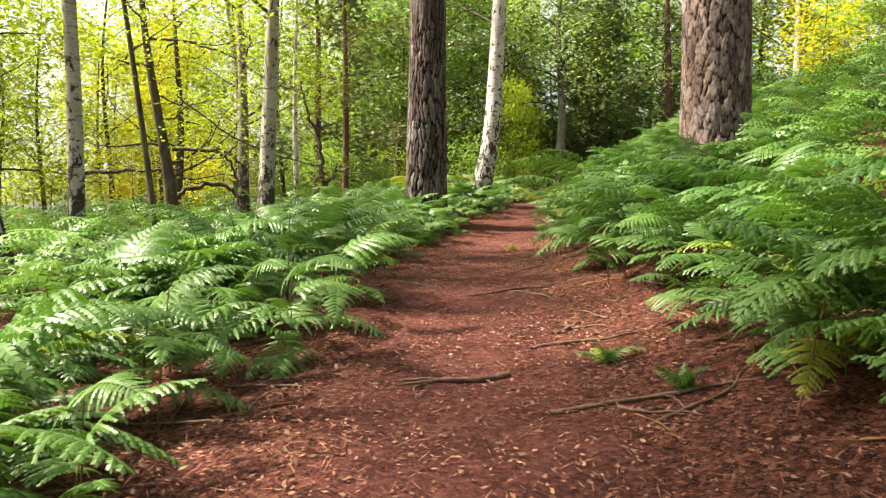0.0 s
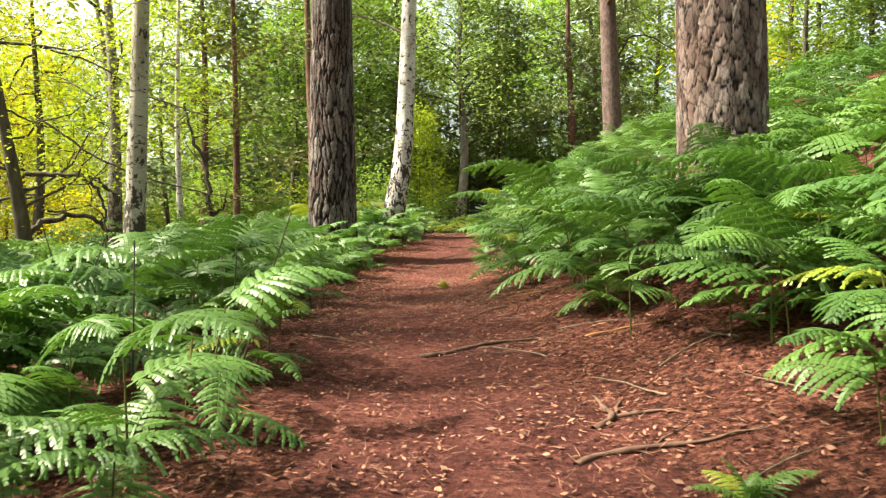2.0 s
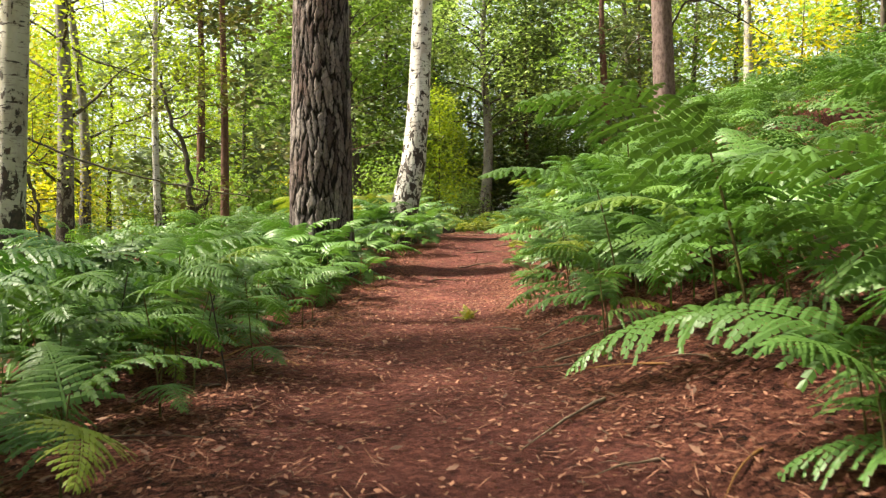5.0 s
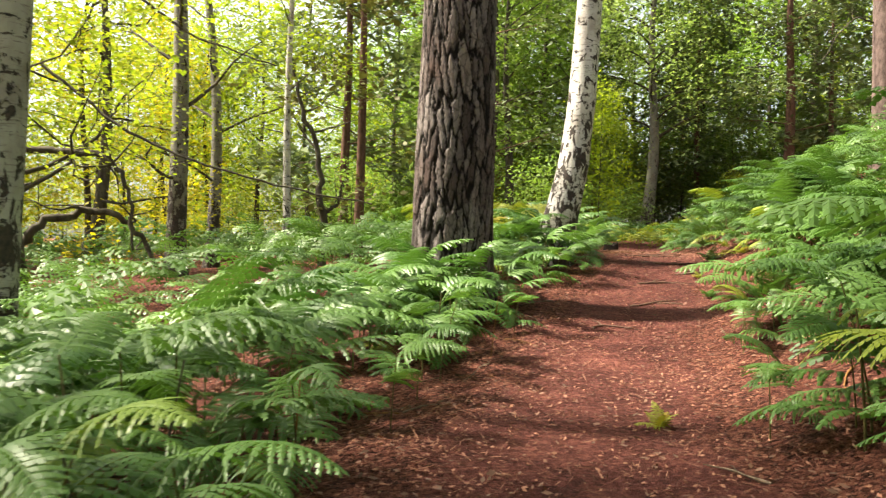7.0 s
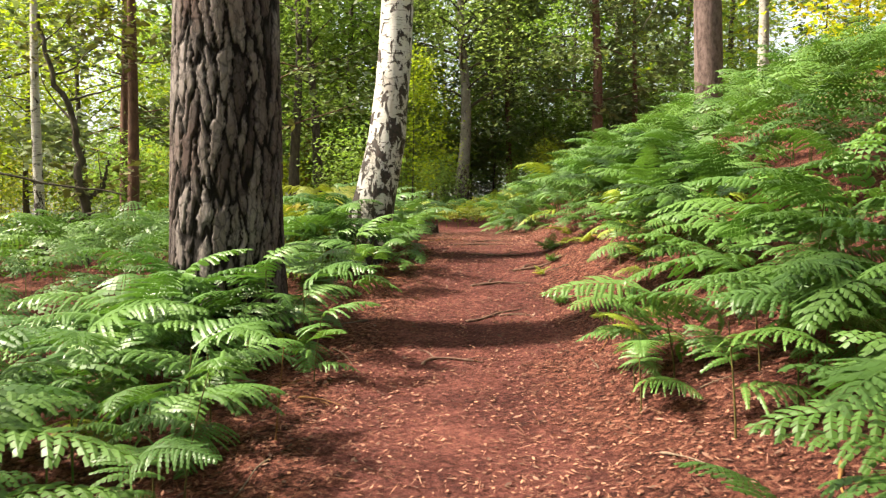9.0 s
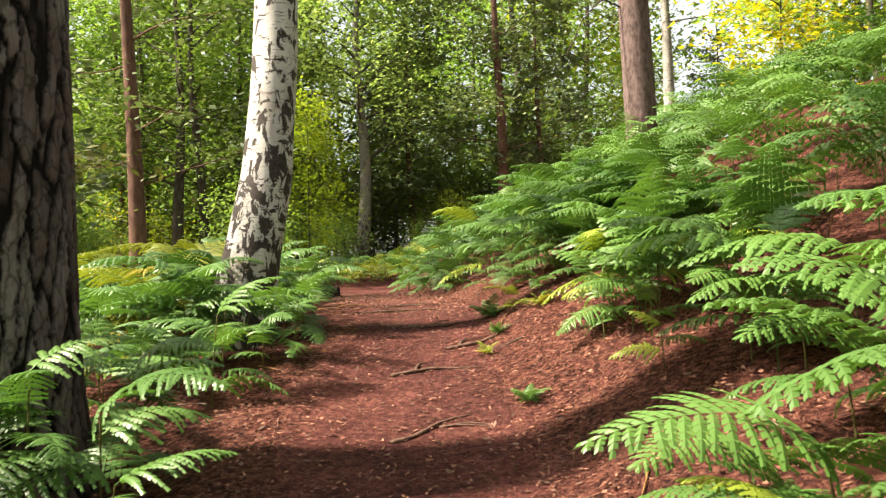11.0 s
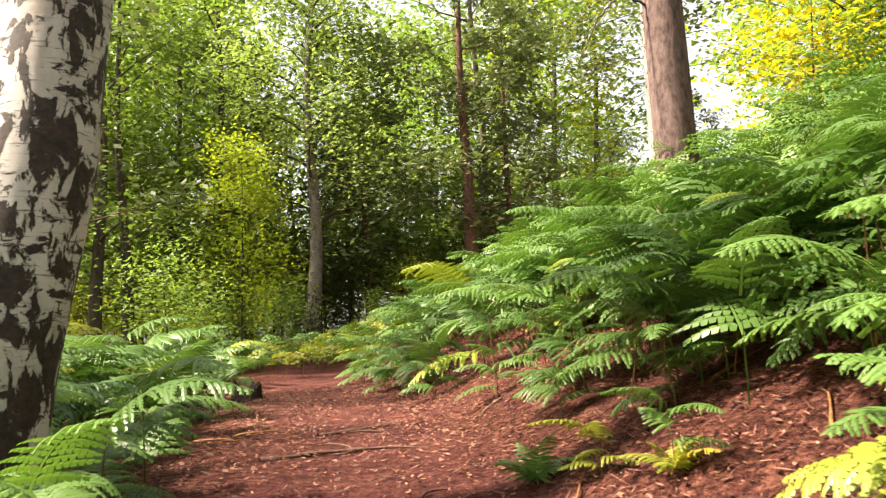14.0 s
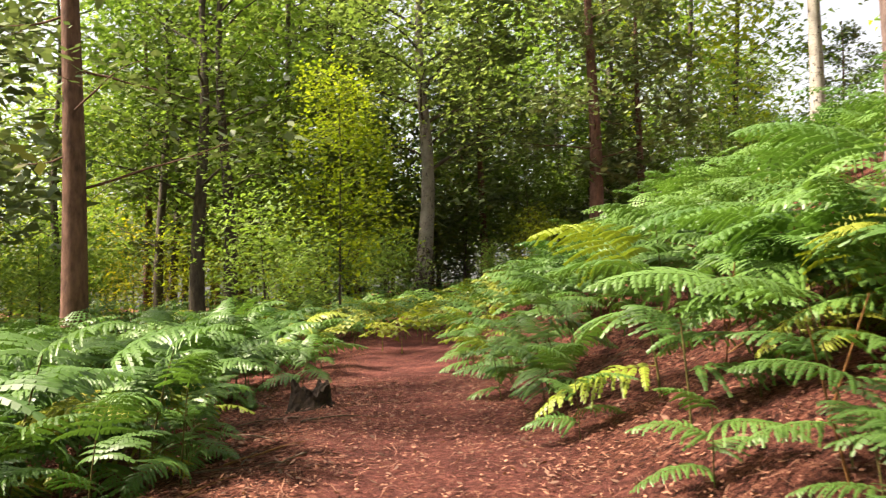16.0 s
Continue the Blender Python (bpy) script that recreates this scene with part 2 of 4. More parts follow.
def np_mesh(name, verts, faces, material, attrs=None, smooth=False):
    verts, faces = np.asarray(verts, np.float32), np.asarray(faces, np.int32)
    me = bpy.data.meshes.new(name)
    k = faces.shape[1]
    me.vertices.add(len(verts))
    me.vertices.foreach_set("co", verts.ravel())
    me.loops.add(faces.size)
    me.loops.foreach_set("vertex_index", faces.ravel())
    me.polygons.add(len(faces))
    me.polygons.foreach_set("loop_start", np.arange(0, faces.size, k, dtype=np.int32))
    me.polygons.foreach_set("use_smooth", np.full(len(faces), smooth))
    me.update(calc_edges=True)
    for key, values in (attrs or {}).items():
        me.attributes.new(key, "FLOAT", "POINT").data.foreach_set("value", np.asarray(values, np.float32))
    me.materials.append(material)
    return me


def part(name, me, parent, label=""):
    ob = new(name, me)
    ob.parent = parent
    if label:
        ob["label"] = label
    return ob


def join(pieces):
    """Several (verts, faces) as one."""
    vs, fs, at = [], [], 0
    for v, f in pieces:
        vs.append(v)
        fs.append(np.asarray(f) + at)
        at += len(v)
    return np.concatenate(vs), np.concatenate(fs)


def tube(points, radii, sides=8):
    """A tapered tube of quads along a line of points."""
    P = np.asarray(points, float)
    R = np.asarray(radii, float)
    T = np.gradient(P, axis=0)
    T /= np.linalg.norm(T, axis=1)[:, None] + 1e-9
    ref = np.where(np.abs(T[:, 2:3]) > 0.9, np.array([[1.0, 0, 0]]), np.array([[0, 0, 1.0]]))
    A = np.cross(T, ref)
    A /= np.linalg.norm(A, axis=1)[:, None] + 1e-9
    for i in range(1, len(A)):
        A[i] = A[i - 1] - T[i] * (A[i - 1] @ T[i])
        A[i] /= np.linalg.norm(A[i]) + 1e-9
    B = np.cross(T, A)
    th = np.linspace(0, 2 * np.pi, sides, endpoint=False)
    V = P[:, None] + R[:, None, None] * (A[:, None] * np.cos(th)[None, :, None] + B[:, None] * np.sin(th)[None, :, None])
    n = len(P)
    i, j = np.meshgrid(np.arange(n - 1), np.arange(sides), indexing="ij")
    a, b = i * sides + j, i * sides + (j + 1) % sides
    F = np.stack([a, b, b + sides, a + sides], -1).reshape(-1, 4)
    return V.reshape(-1, 3), F


def smooth01(x):
    x = np.clip(x, 0, 1)
    return x * x * (3 - 2 * x)


# ---- the lie of the land ----
PY = [-12, 0, 4, 7, 10, 13, 16.5, 19, 22, 25, 28, 31, 35, 40, 60]
PX = [0.2, 0.1, 0.16, 0.22, 0.32, 0.6, 1.05, 1.65, 2.45, 3.05, 3.4, 3.65, 4.2, 5.2, 9.0]
ZY = [-60, -12, 0, 4, 6.5, 9, 12.5, 15, 17, 20, 22.5, 25, 30, 35, 45, 70]
ZZ = [-1.2, -0.5, -0.09, 0.12, 0.28, 0.50, 0.52, 0.56, 0.67, 1.04, 1.44, 1.54, 1.55, 1.64, 2.0, 2.8]


def path_x(y):
    return (np.interp(y, PY, PX) + np.interp(y - 1, PY, PX) + np.interp(y + 1, PY, PX)) / 3


def path_z(y):
    return (np.interp(y, ZY, ZZ) + np.interp(y - 0.8, ZY, ZZ) + np.interp(y + 0.8, ZY, ZZ)) / 3


def lumps(x, y):
    return (np.sin(x * 1.7 + 0.6 * np.sin(y * 1.1)) * np.sin(y * 1.3 + 1.1) * 0.6 + np.sin(x * 3.9 + y * 2.1) * np.sin(y * 4.3 - x) * 0.3
            + np.sin(x * 9.1 + 2) * np.sin(y * 8.3 + x * 3) * 0.12)


def ground_z(x, y):
    x, y = np.asarray(x, float), np.asarray(y, float)
    d = x - path_x(y)
    rise = np.interp(y, [0, 8, 14, 20, 26, 40, 75], [0.27, 0.33, 0.38, 0.5, 0.55, 0.5, 0.2])
    r, l = np.maximum(d - np.interp(y, [17, 21, 27, 31], [0.72, 0.62, 0.62, 0.72]), 0), np.maximum(-d - 0.8, 0)
    r, l = np.sqrt(r * r + 0.02) - 0.1414, np.sqrt(l * l + 0.02) - 0.1414
    off = smooth01((np.abs(d) - 0.4) / 1.2)
    return (path_z(y) + rise * 16 * (1 - np.exp(-r / 16)) - 0.10 * 12 * (1 - np.exp(-l / 12))
            - 0.03 * (1 - np.clip(np.abs(d) / 0.7, 0, 1) ** 2) + lumps(x, y) * (0.012 + 0.05 * off))


def axis(fine_a, fine_b, step, far_a, far_b):
    mid = np.arange(fine_a, fine_b + step / 2, step)
    k = step * 1.12 ** np.arange(1, 90)
    up, down = fine_b + np.cumsum(k), fine_a - np.cumsum(k)
    return np.concatenate([down[down > far_a][::-1], mid, up[up < far_b]])


gx, gy = axis(-2.5, 6.0, 0.125, -420, 420), axis(-1.0, 33.0, 0.125, -300, 500)
X, Y = np.meshgrid(gx, gy)
Z = ground_z(X, Y)
near = (np.abs(X - path_x(Y)) < 4) & (Y > -1) & (Y < 34)
Z += near * (rng.random(Z.shape) - 0.5) * 0.012
i, j = np.meshgrid(np.arange(len(gy) - 1), np.arange(len(gx) - 1), indexing="ij")
a = (i * len(gx) + j).ravel()
faces = np.stack([a, a + 1, a + 1 + len(gx), a + len(gx)], 1)
D = np.abs(X - path_x(Y) + 0.1 * np.sin(Y * 1.9) + 0.08 * np.sin(Y * 4.7))
trodden = 1 - smooth01((D - 0.35) / 0.75)
ground = new("ground", np_mesh("ground", np.stack([X, Y, Z], -1).reshape(-1, 3), faces, M_SOIL, {"trodden": trodden.ravel()}, True))
tagged(ground, "reddish-brown woodland soil strewn with pine needles", "ground", "", "structure")


# ---- trees ----
def pine_trunk(R, H, cell, tall, depth, sides, rows, lean=(0, 0), fine=5.5, crack=0.22):
    """A trunk with raised bark plates between furrows. Returns verts, faces and what the bark needs."""
    z = np.concatenate([np.linspace(-0.25, fine, rows), np.linspace(fine, H, 26)[1:]])
    th = np.linspace(0, 2 * np.pi, sides, endpoint=False)
    TH, ZZv = np.meshgrid(th, z)
    ncx = max(6, int(2 * np.pi * R / cell))
    u = TH / (2 * np.pi) * ncx + 0.35 * np.sin(ZZv * 2.3) + 0.12 * np.sin(ZZv * 9 + TH * 3) + 0.07 * np.sin(ZZv * 23 + TH * 8) + 0.05 * np.sin(ZZv * 51 - TH * 15) + 0.05 * rng.normal(0, 1, TH.shape)
    v = (ZZv + 0.3) / tall + 0.35 * np.sin(TH * 4) + 0.25 * np.sin(TH * 11 + ZZv) + 0.1 * np.sin(TH * 31 + ZZv * 5)
    ncy = int(H / tall) + 6
    jx, jy, jt = rng.random((ncy, ncx)), rng.random((ncy, ncx)), rng.random((ncy, ncx))
    iu, iv = np.floor(u).astype(int), np.floor(v).astype(int)
    best, second, tone = np.full(u.shape, 9.0), np.full(u.shape, 9.0), np.zeros(u.shape)
    for dy in (-1, 0, 1):
        for dx in (-1, 0, 1):
            cy, cx = np.clip(iv + dy + 2, 0, ncy - 1), (iu + dx) % ncx
            dist = np.hypot(iu + dx + jx[cy, cx] - u, (iv + dy + jy[cy, cx] - v) * 0.8)
            closer = dist < best
            second = np.where(closer, best, np.minimum(second, dist))
            tone = np.where(closer, jt[cy, cx], tone)
            best = np.where(closer, dist, best)
    plate = smooth01((second - best) / crack)
    taper = 1 - 0.45 * np.clip(ZZv / H, 0, 1)
    flare = 1 + 0.22 * np.exp(-np.maximum(ZZv, 0) / 0.35) * (1 + 0.35 * np.sin(TH * 5 + 1))
    fade = np.clip(1.2 - ZZv / 9, 0.15, 1)
    rad = R * taper * flare * (1 + 0.02 * np.sin(TH * 2 + ZZv)) + depth * fade * (plate - 0.6 + 0.3 * (tone - 0.5))
    V = np.stack([rad * np.cos(TH) + lean[0] * ZZv, rad * np.sin(TH) + lean[1] * ZZv, ZZv], -1).reshape(-1, 3)
    n = len(z)
    i, j = np.meshgrid(np.arange(n - 1), np.arange(sides), indexing="ij")
    a, b = (i * sides + j).ravel(), (i * sides + (j + 1) % sides).ravel()
    return V, np.stack([a, b, b + sides, a + sides], 1), {"plate": plate.ravel(), "tone": tone.ravel()}


def limb(start, azim, climb, length, r0, bend=0.3, n=9, wob=0.06, sides=6):
    """A branch: points and radii of a wavering, tapered line."""
    s = np.linspace(0, 1, n)
    az = azim + np.cumsum(rng.normal(0, wob * 2, n))
    el = climb + bend * s + np.cumsum(rng.normal(0, wob, n))
    step = np.stack([np.cos(az) * np.cos(el), np.sin(az) * np.cos(el), np.sin(el)], -1) * length / (n - 1)
    P = np.asarray(start) + np.concatenate([np.zeros((1, 3)), np.cumsum(step[:-1], 0)])
    return P, r0 * (1 - 0.88 * s)


def leaf_cloud(centres, count, spread, size, flat=0.34, narrow=0.6, far=False):
    """Single leaves, each a folded diamond of its own, scattered about the centres."""
    C = np.asarray(centres)[rng.integers(0, len(centres), count)]
    P = C + rng.normal(0, 1, (count, 3)) * np.asarray(spread)
    a = rng.random(count) * 2 * np.pi
    d = np.stack([np.cos(a), np.sin(a), rng.normal(-0.25, flat, count)], -1)
    d /= np.linalg.norm(d, axis=1)[:, None]
    w = np.cross(d, rng.normal(0, 1, (count, 3)) * flat + np.array([0, 0, 1.0]))
    w /= np.linalg.norm(w, axis=1)[:, None]
    s = size * (0.6 + 0.8 * rng.random(count))[:, None]
    if far:
        V = np.stack([P - d * s * 0.5 - w * s * narrow * 0.45, P - d * s * 0.3 + w * s * narrow * 0.5, P + d * s * 0.6], 1).reshape(-1, 3)
        return V, np.arange(count * 3).reshape(-1, 3)
    V = np.stack([P - d * s * 0.5, P + w * s * narrow * 0.5, P + d * s * 0.5, P - w * s * narrow * 0.5], 1).reshape(-1, 3)
    return V, np.arange(count * 4).reshape(-1, 4)


def thing(name, x, y, label, category, group="", sink=0.0):
    ob = new(name)
    ob.empty_display_size = 0.2
    ob.location = (x, y, float(ground_z(x, y)) - sink)
    return tagged(ob, label, category, group)


def add_branches(tree, trunk_at, n, low, high, length, r0, climb, bend, bark, name="branch", sides=6, wob=0.06, twigs=2):
    """Branches as parts of their own. Returns the points where leaves grow."""
    tips = []
    az0 = rng.random() * 6.28
    for k in range(n):
        h = low + (high - low) * (k + rng.random() * 0.7) / n
        az = az0 + k * 2.4 + rng.normal(0, 0.3)
        ln = length * (0.65 + 0.6 * rng.random()) * (1 - 0.45 * (h - low) / max(high - low, 0.1))
        P, R = limb(trunk_at(h), az, climb + rng.normal(0, 0.15), ln, r0 * (0.6 + 0.5 * rng.random()), bend, 9 if sides > 4 else 6, wob)
        pieces = [tube(P, R, sides)]
        tips += list(P[len(P) // 2:])
        for _ in range(twigs):
            q = rng.integers(len(P) // 3, len(P) - 1)
            P2, R2 = limb(P[q], az + rng.choice([-1, 1]) * (0.5 + rng.random() * 0.6), climb * 0.6 + rng.normal(0, 0.25), ln * 0.5, R[q] * 0.6, bend, 6, wob * 1.5)
            pieces.append(tube(P2, R2, 3))
            tips += list(P2[2:])
        part(name, np_mesh(name, *join(pieces), bark, None, True), tree)
    return np.array(tips) if tips else np.zeros((1, 3))


def bent_trunk(H, r0, lean, sway, sides=12, rough=0.0, n=26, flare=0.35):
    """Trunk as a line with slow bends; returns verts, faces, a place finder and rough_and_shade values."""
    s = np.linspace(0, 1, n)
    z = -0.2 + (H + 0.2) * s ** 1.35
    ph = rng.random(2) * 6.28
    x = lean[0] * z + sway * (np.sin(z * 0.55 + ph[0]) - np.sin(ph[0]))
    y = lean[1] * z + sway * (np.sin(z * 0.5 + ph[1]) - np.sin(ph[1]))
    P = np.stack([x, y, z], -1)
    R = r0 * (1 - 0.82 * s ** 1.2) * (1 + flare * np.exp(-np.maximum(z, 0) / 0.3))
    V, F = tube(P, R, sides)
    if rough:
        V[:, :2] += rng.normal(0, rough * r0, (len(V), 2))
    dark = np.repeat(np.clip(1.1 - z / 2.6, 0, 1), sides)
    return V, F, (lambda h: np.array([np.interp(h, z, x), np.interp(h, z, y), h])), {"rough_and_shade": dark}


def big_pine(x, y, R, cell, tall, bark, label, lean=(0, 0), fine=True, H=17, low=7.5):
    t = thing("pine_tree", x, y, label, "tree", "tall pines beside the path")
    V, F, at = pine_trunk(R, H, cell, tall, (0.026 if tall > 0.3 else 0.016) if fine else 0.005, (300 if tall > 0.3 else 220) if fine else 60, (240 if tall > 0.3 else 150) if fine else 50, lean, 4.6, 0.26 if tall > 0.3 else 0.15)
    part("trunk", np_mesh("trunk", V, F, bark, at, True), t)
    axis_at = lambda h: np.array([lean[0] * h, lean[1] * h, h])
    tips = add_branches(t, axis_at, 12, low, H, 4.0, 0.09, 0.15, 0.25, M_BARK_C)
    part("crown", np_mesh("crown", *leaf_cloud(tips, 5200, (0.55, 0.55, 0.3), 0.26, 0.6, 0.28), M_NEEDLE), t)
    return t


def leafy_tree(name, x, y, H, r0, bark, leaf, label, lean=(0, 0), sway=0.1, n=12, low=2.5, length=2.6, leaves=3500, size=0.11, spread=(0.35, 0.35, 0.3), climb=0.5, bend=-0.25, group="", category="tree", twigs=2, sides=12, wob=0.07):
    t = thing(name, x, y, label, category, group)
    V, F, at, attrs = bent_trunk(H, r0, lean, sway, sides)
    part("trunk", np_mesh("trunk", V, F, bark, attrs, True), t)
    tips = add_branches(t, at, n, low, H * 0.97, length, r0 * (0.13 if leaf is M_NEEDLE else 0.24), climb, bend, bark if bark not in (M_BIRCH, M_BIRCH_G, M_BIRCH_D) else M_BARK_D, "branch", 5 if sides > 8 else 4, wob, twigs)
    if leaves:
        part("crown", np_mesh("crown", *leaf_cloud(tips, leaves, spread, size, far=sides < 8), leaf), t)
    return t


def crooked_limb(tree, name, points, r, n=26):
    """A limb along hand-set bends, in the tree's own space, with a few side twigs."""
    P = np.array(points, float)
    s = np.linspace(0, len(P) - 1, n)
    Q = np.stack([np.interp(s, np.arange(len(P)), P[:, q]) for q in range(3)], -1)
    for _ in range(2):
        Q[1:-1] = (Q[:-2] + 2 * Q[1:-1] + Q[2:]) / 4
    Q[1:-1] += rng.normal(0, r * 0.35, (n - 2, 3))
    R = r * np.linspace(1, 0.35, n)
    pieces = [tube(Q, R, 8)]
    for k in range(4):
        q = rng.integers(6, n - 2)
        P2, R2 = limb(Q[q], rng.random() * 6.28, rng.normal(0.2, 0.5), 0.5 + 8 * r, R[q] * 0.5, 0.3, 7, 0.2)
        pieces.append(tube(P2, R2, 4))
    part(name, np_mesh(name, *join(pieces), M_BARK_D, None, True), tree)


# the two great pines by the path and the pine up the bank
big_pine(-0.38, 18.96, 0.445, 0.105, 0.46, M_BARK_A, "massive grey pine trunk with deeply furrowed plated bark among bracken", (0.012, 0.0))
big_pine(3.06, 9.66, 0.385, 0.125, 0.21, M_BARK_B, "stout pine trunk with pinkish plated bark on the bank", (0.0, 0.0))
bank_pine = big_pine(8.49, 28.96, 0.30, 0.10, 0.24, M_BARK_E, "straight brown pine trunk rising from the bracken bank", (-0.02, 0.0), False, 16, 5.0)

crooked_limb(bank_pine, "dead_branch", [(0.2, 0, 3.6), (0.6, 0, 4.3), (1.2, -0.1, 4.3), (2.0, -0.2, 3.8), (2.9, -0.3, 3.2)], 0.035)
crooked_limb(bank_pine, "dead_branch", [(-0.2, 0, 3.1), (-0.7, 0, 3.3), (-1.1, 0, 2.9), (-1.5, -0.1, 2.2)], 0.022)

# the leaning white birch at the path
birch = thing("birch_tree", 0.98, 22.4, "leaning white birch trunk with black diamond scars", "tree")
zb = np.concatenate([np.linspace(-0.2, 3.6, 60), np.linspace(3.6, 15, 20)[1:]])
bx = np.interp(zb, [-0.2, 0.5, 1.5, 2.5, 4, 15], [-0.10, 0.0, 0.22, 0.33, 0.42, 1.0])
rb = np.interp(zb, [-0.2, 0.2, 0.8, 2, 4, 15], [0.37, 0.31, 0.255, 0.215, 0.19, 0.05])
V, F = tube(np.stack([bx, 0.03 * zb, zb], -1), rb, 40)
th = np.tile(np.linspace(0, 6.283, 40, endpoint=False), len(zb))
zz = np.repeat(zb, 40)
V[:, :2] += (np.stack([np.cos(th), np.sin(th)], -1) * (0.012 * np.sin(th * 3 + zz * 4) + 0.012 * rng.normal(0, 0.5, len(zz)))[:, None])
# second term paints in shade: more dark scars on the side away from the sun
part("trunk", np_mesh("trunk", V, F, M_BIRCH, {"rough_and_shade": np.clip(1.15 - zz / 3.0, 0.0, 1) + 0.22 * np.clip(-np.sin(th + 0.5), 0, 1)}, True), birch)
tips = add_branches(birch, lambda h: np.array([np.interp(h, zb, bx), 0.03 * h, h]), 12, 4.6, 14, 3.0, 0.05, 0.5, -0.5, M_BARK_D)
part("crown", np_mesh("crown", *leaf_cloud(tips, 3500, (0.35, 0.35, 0.45), 0.085), M_LEAF_G), birch)

BIRCHES = "birches in the wood below the path"
leafy_tree("birch_tree", -4.0, 9.3, 11, 0.10, M_BIRCH_G, M_LEAF_Y, "slender grey-white birch in the bracken", (0.01, 0), 0.08, 13, 3.2, 2.6, 7500, 0.085, group=BIRCHES)
leafy_tree("birch_tree", -4.35, 8.9, 8, 0.085, M_BIRCH_G, M_LEAF_Y, "thin birch leaning away from the path", (-0.30, 0), 0.05, 9, 2.2, 2.0, 3600, 0.085, group=BIRCHES)
leafy_tree("birch_tree", -3.05, 14.6, 12, 0.165, M_BIRCH_G, M_LEAF_Y, "pale grey birch trunk with peeling dark patches", (0.02, 0), 0.05, 14, 4.0, 3.2, 10000, 0.095, group=BIRCHES)
leafy_tree("broadleaf_tree", -4.0, 12.2, 9, 0.055, M_BARK_D, M_LEAF_Y, "thin dark leaning young broadleaf tree", (-0.14, 0), 0.05, 11, 3.2, 2.4, 7000, 0.09, group="thin young trees")
leafy_tree("birch_tree", -5.6, 24.0, 12, 0.19, M_BIRCH_D, M_LEAF_Y, "dark rough birch trunk with thin branches", (-0.03, 0), 0.08, 12, 1.6, 3.0, 5600, 0.085, group=BIRCHES)
leafy_tree("birch_tree", -4.89, 28.9, 13, 0.11, M_BIRCH, M_LEAF_Y, "slender bright white birch", (0.0, 0), 0.06, 12, 3.0, 2.4, 5600, 0.085, group=BIRCHES)
leafy_tree("birch_tree", -7.1, 30.0, 12, 0.18, M_BIRCH_D, M_LEAF_Y, "dark leaning broadleaf trunk", (-0.05, 0), 0.15, 12, 2.0, 3.0, 5600, 0.085, group=BIRCHES)

OAKS = "crooked oaks below the path"
oak = leafy_tree("oak_tree", -6.4, 20.5, 8, 0.17, M_BARK_D, M_LEAF_Y, "crooked dark oak with low twisting limbs", (-0.05, 0), 0.2, 13, 0.5, 3.2, 4800, 0.095, (0.35, 0.35, 0.3), 0.15, 0.3, OAKS, twigs=3, wob=0.22)
leafy_tree("oak_tree", -8.2, 26.0, 8, 0.16, M_BARK_D, M_LEAF_Y, "crooked dark oak with low twisting limbs", (0.05, 0), 0.2, 12, 0.6, 3.2, 4800, 0.095, (0.35, 0.35, 0.3), 0.1, 0.3, OAKS, twigs=3, wob=0.22)
g0 = oak.location.z
crooked_limb(oak, "limb", [(-0.3, 0.5, 1.4 - g0), (0.0, 0.5, 1.75 - g0), (0.5, 0.7, 1.95 - g0), (1.0, 0.8, 1.9 - g0), (1.4, 0.9, 1.55 - g0), (1.6, 0.9, 1.15 - g0)], 0.075)
crooked_limb(oak, "limb", [(-0.2, 0.5, 2.8 - g0), (0.9, 0.5, 2.75 - g0), (1.3, 0.5, 2.4 - g0), (1.4, 0.5, 1.4 - g0)], 0.055)
crooked_limb(oak, "limb", [(0.1, 0.5, 5.4 - g0), (1.2, 0.5, 5.1 - g0), (2.2, 0.5, 4.4 - g0), (3.4, 0.5, 4.0 - g0)], 0.025)
crooked_limb(oak, "limb", [(0.0, 0.5, 4.0 - g0), (1.2, 0.4, 3.1 - g0), (2.4, 0.3, 2.6 - g0), (3.6, 0.3, 2.3 - g0), (4.8, 0.3, 2.1 - g0)], 0.025)
crooked_limb(oak, "limb", [(-2.5, 0.3, 2.2 - g0), (-1.2, 0.3, 2.25 - g0), (0.0, 0.3, 2.3 - g0)], 0.06)
snag = thing("dead_tree", -3.9, 28.0, "dead twisted snag with a broken crooked trunk", "dead tree")
crooked_limb(snag, "trunk", [(0, 0, -0.1), (0.05, 0, 0.8), (-0.05, 0, 1.7), (-0.1, 0, 2.6), (-0.5, 0, 3.4), (-0.7, 0, 4.5)], 0.10)
crooked_limb(snag, "limb", [(0, 0, 1.1), (0.35, 0, 1.4), (0.45, 0, 1.9)], 0.05)
fallen = thing("fallen_branch", -4.9, 27.4, "fallen crooked dead branch propped in the bracken", "branch")
crooked_limb(fallen, "main_stem", [(0, 0, 0.02), (0.5, 0, 0.35), (0.9, 0, 0.85), (1.35, 0, 1.0)], 0.06)

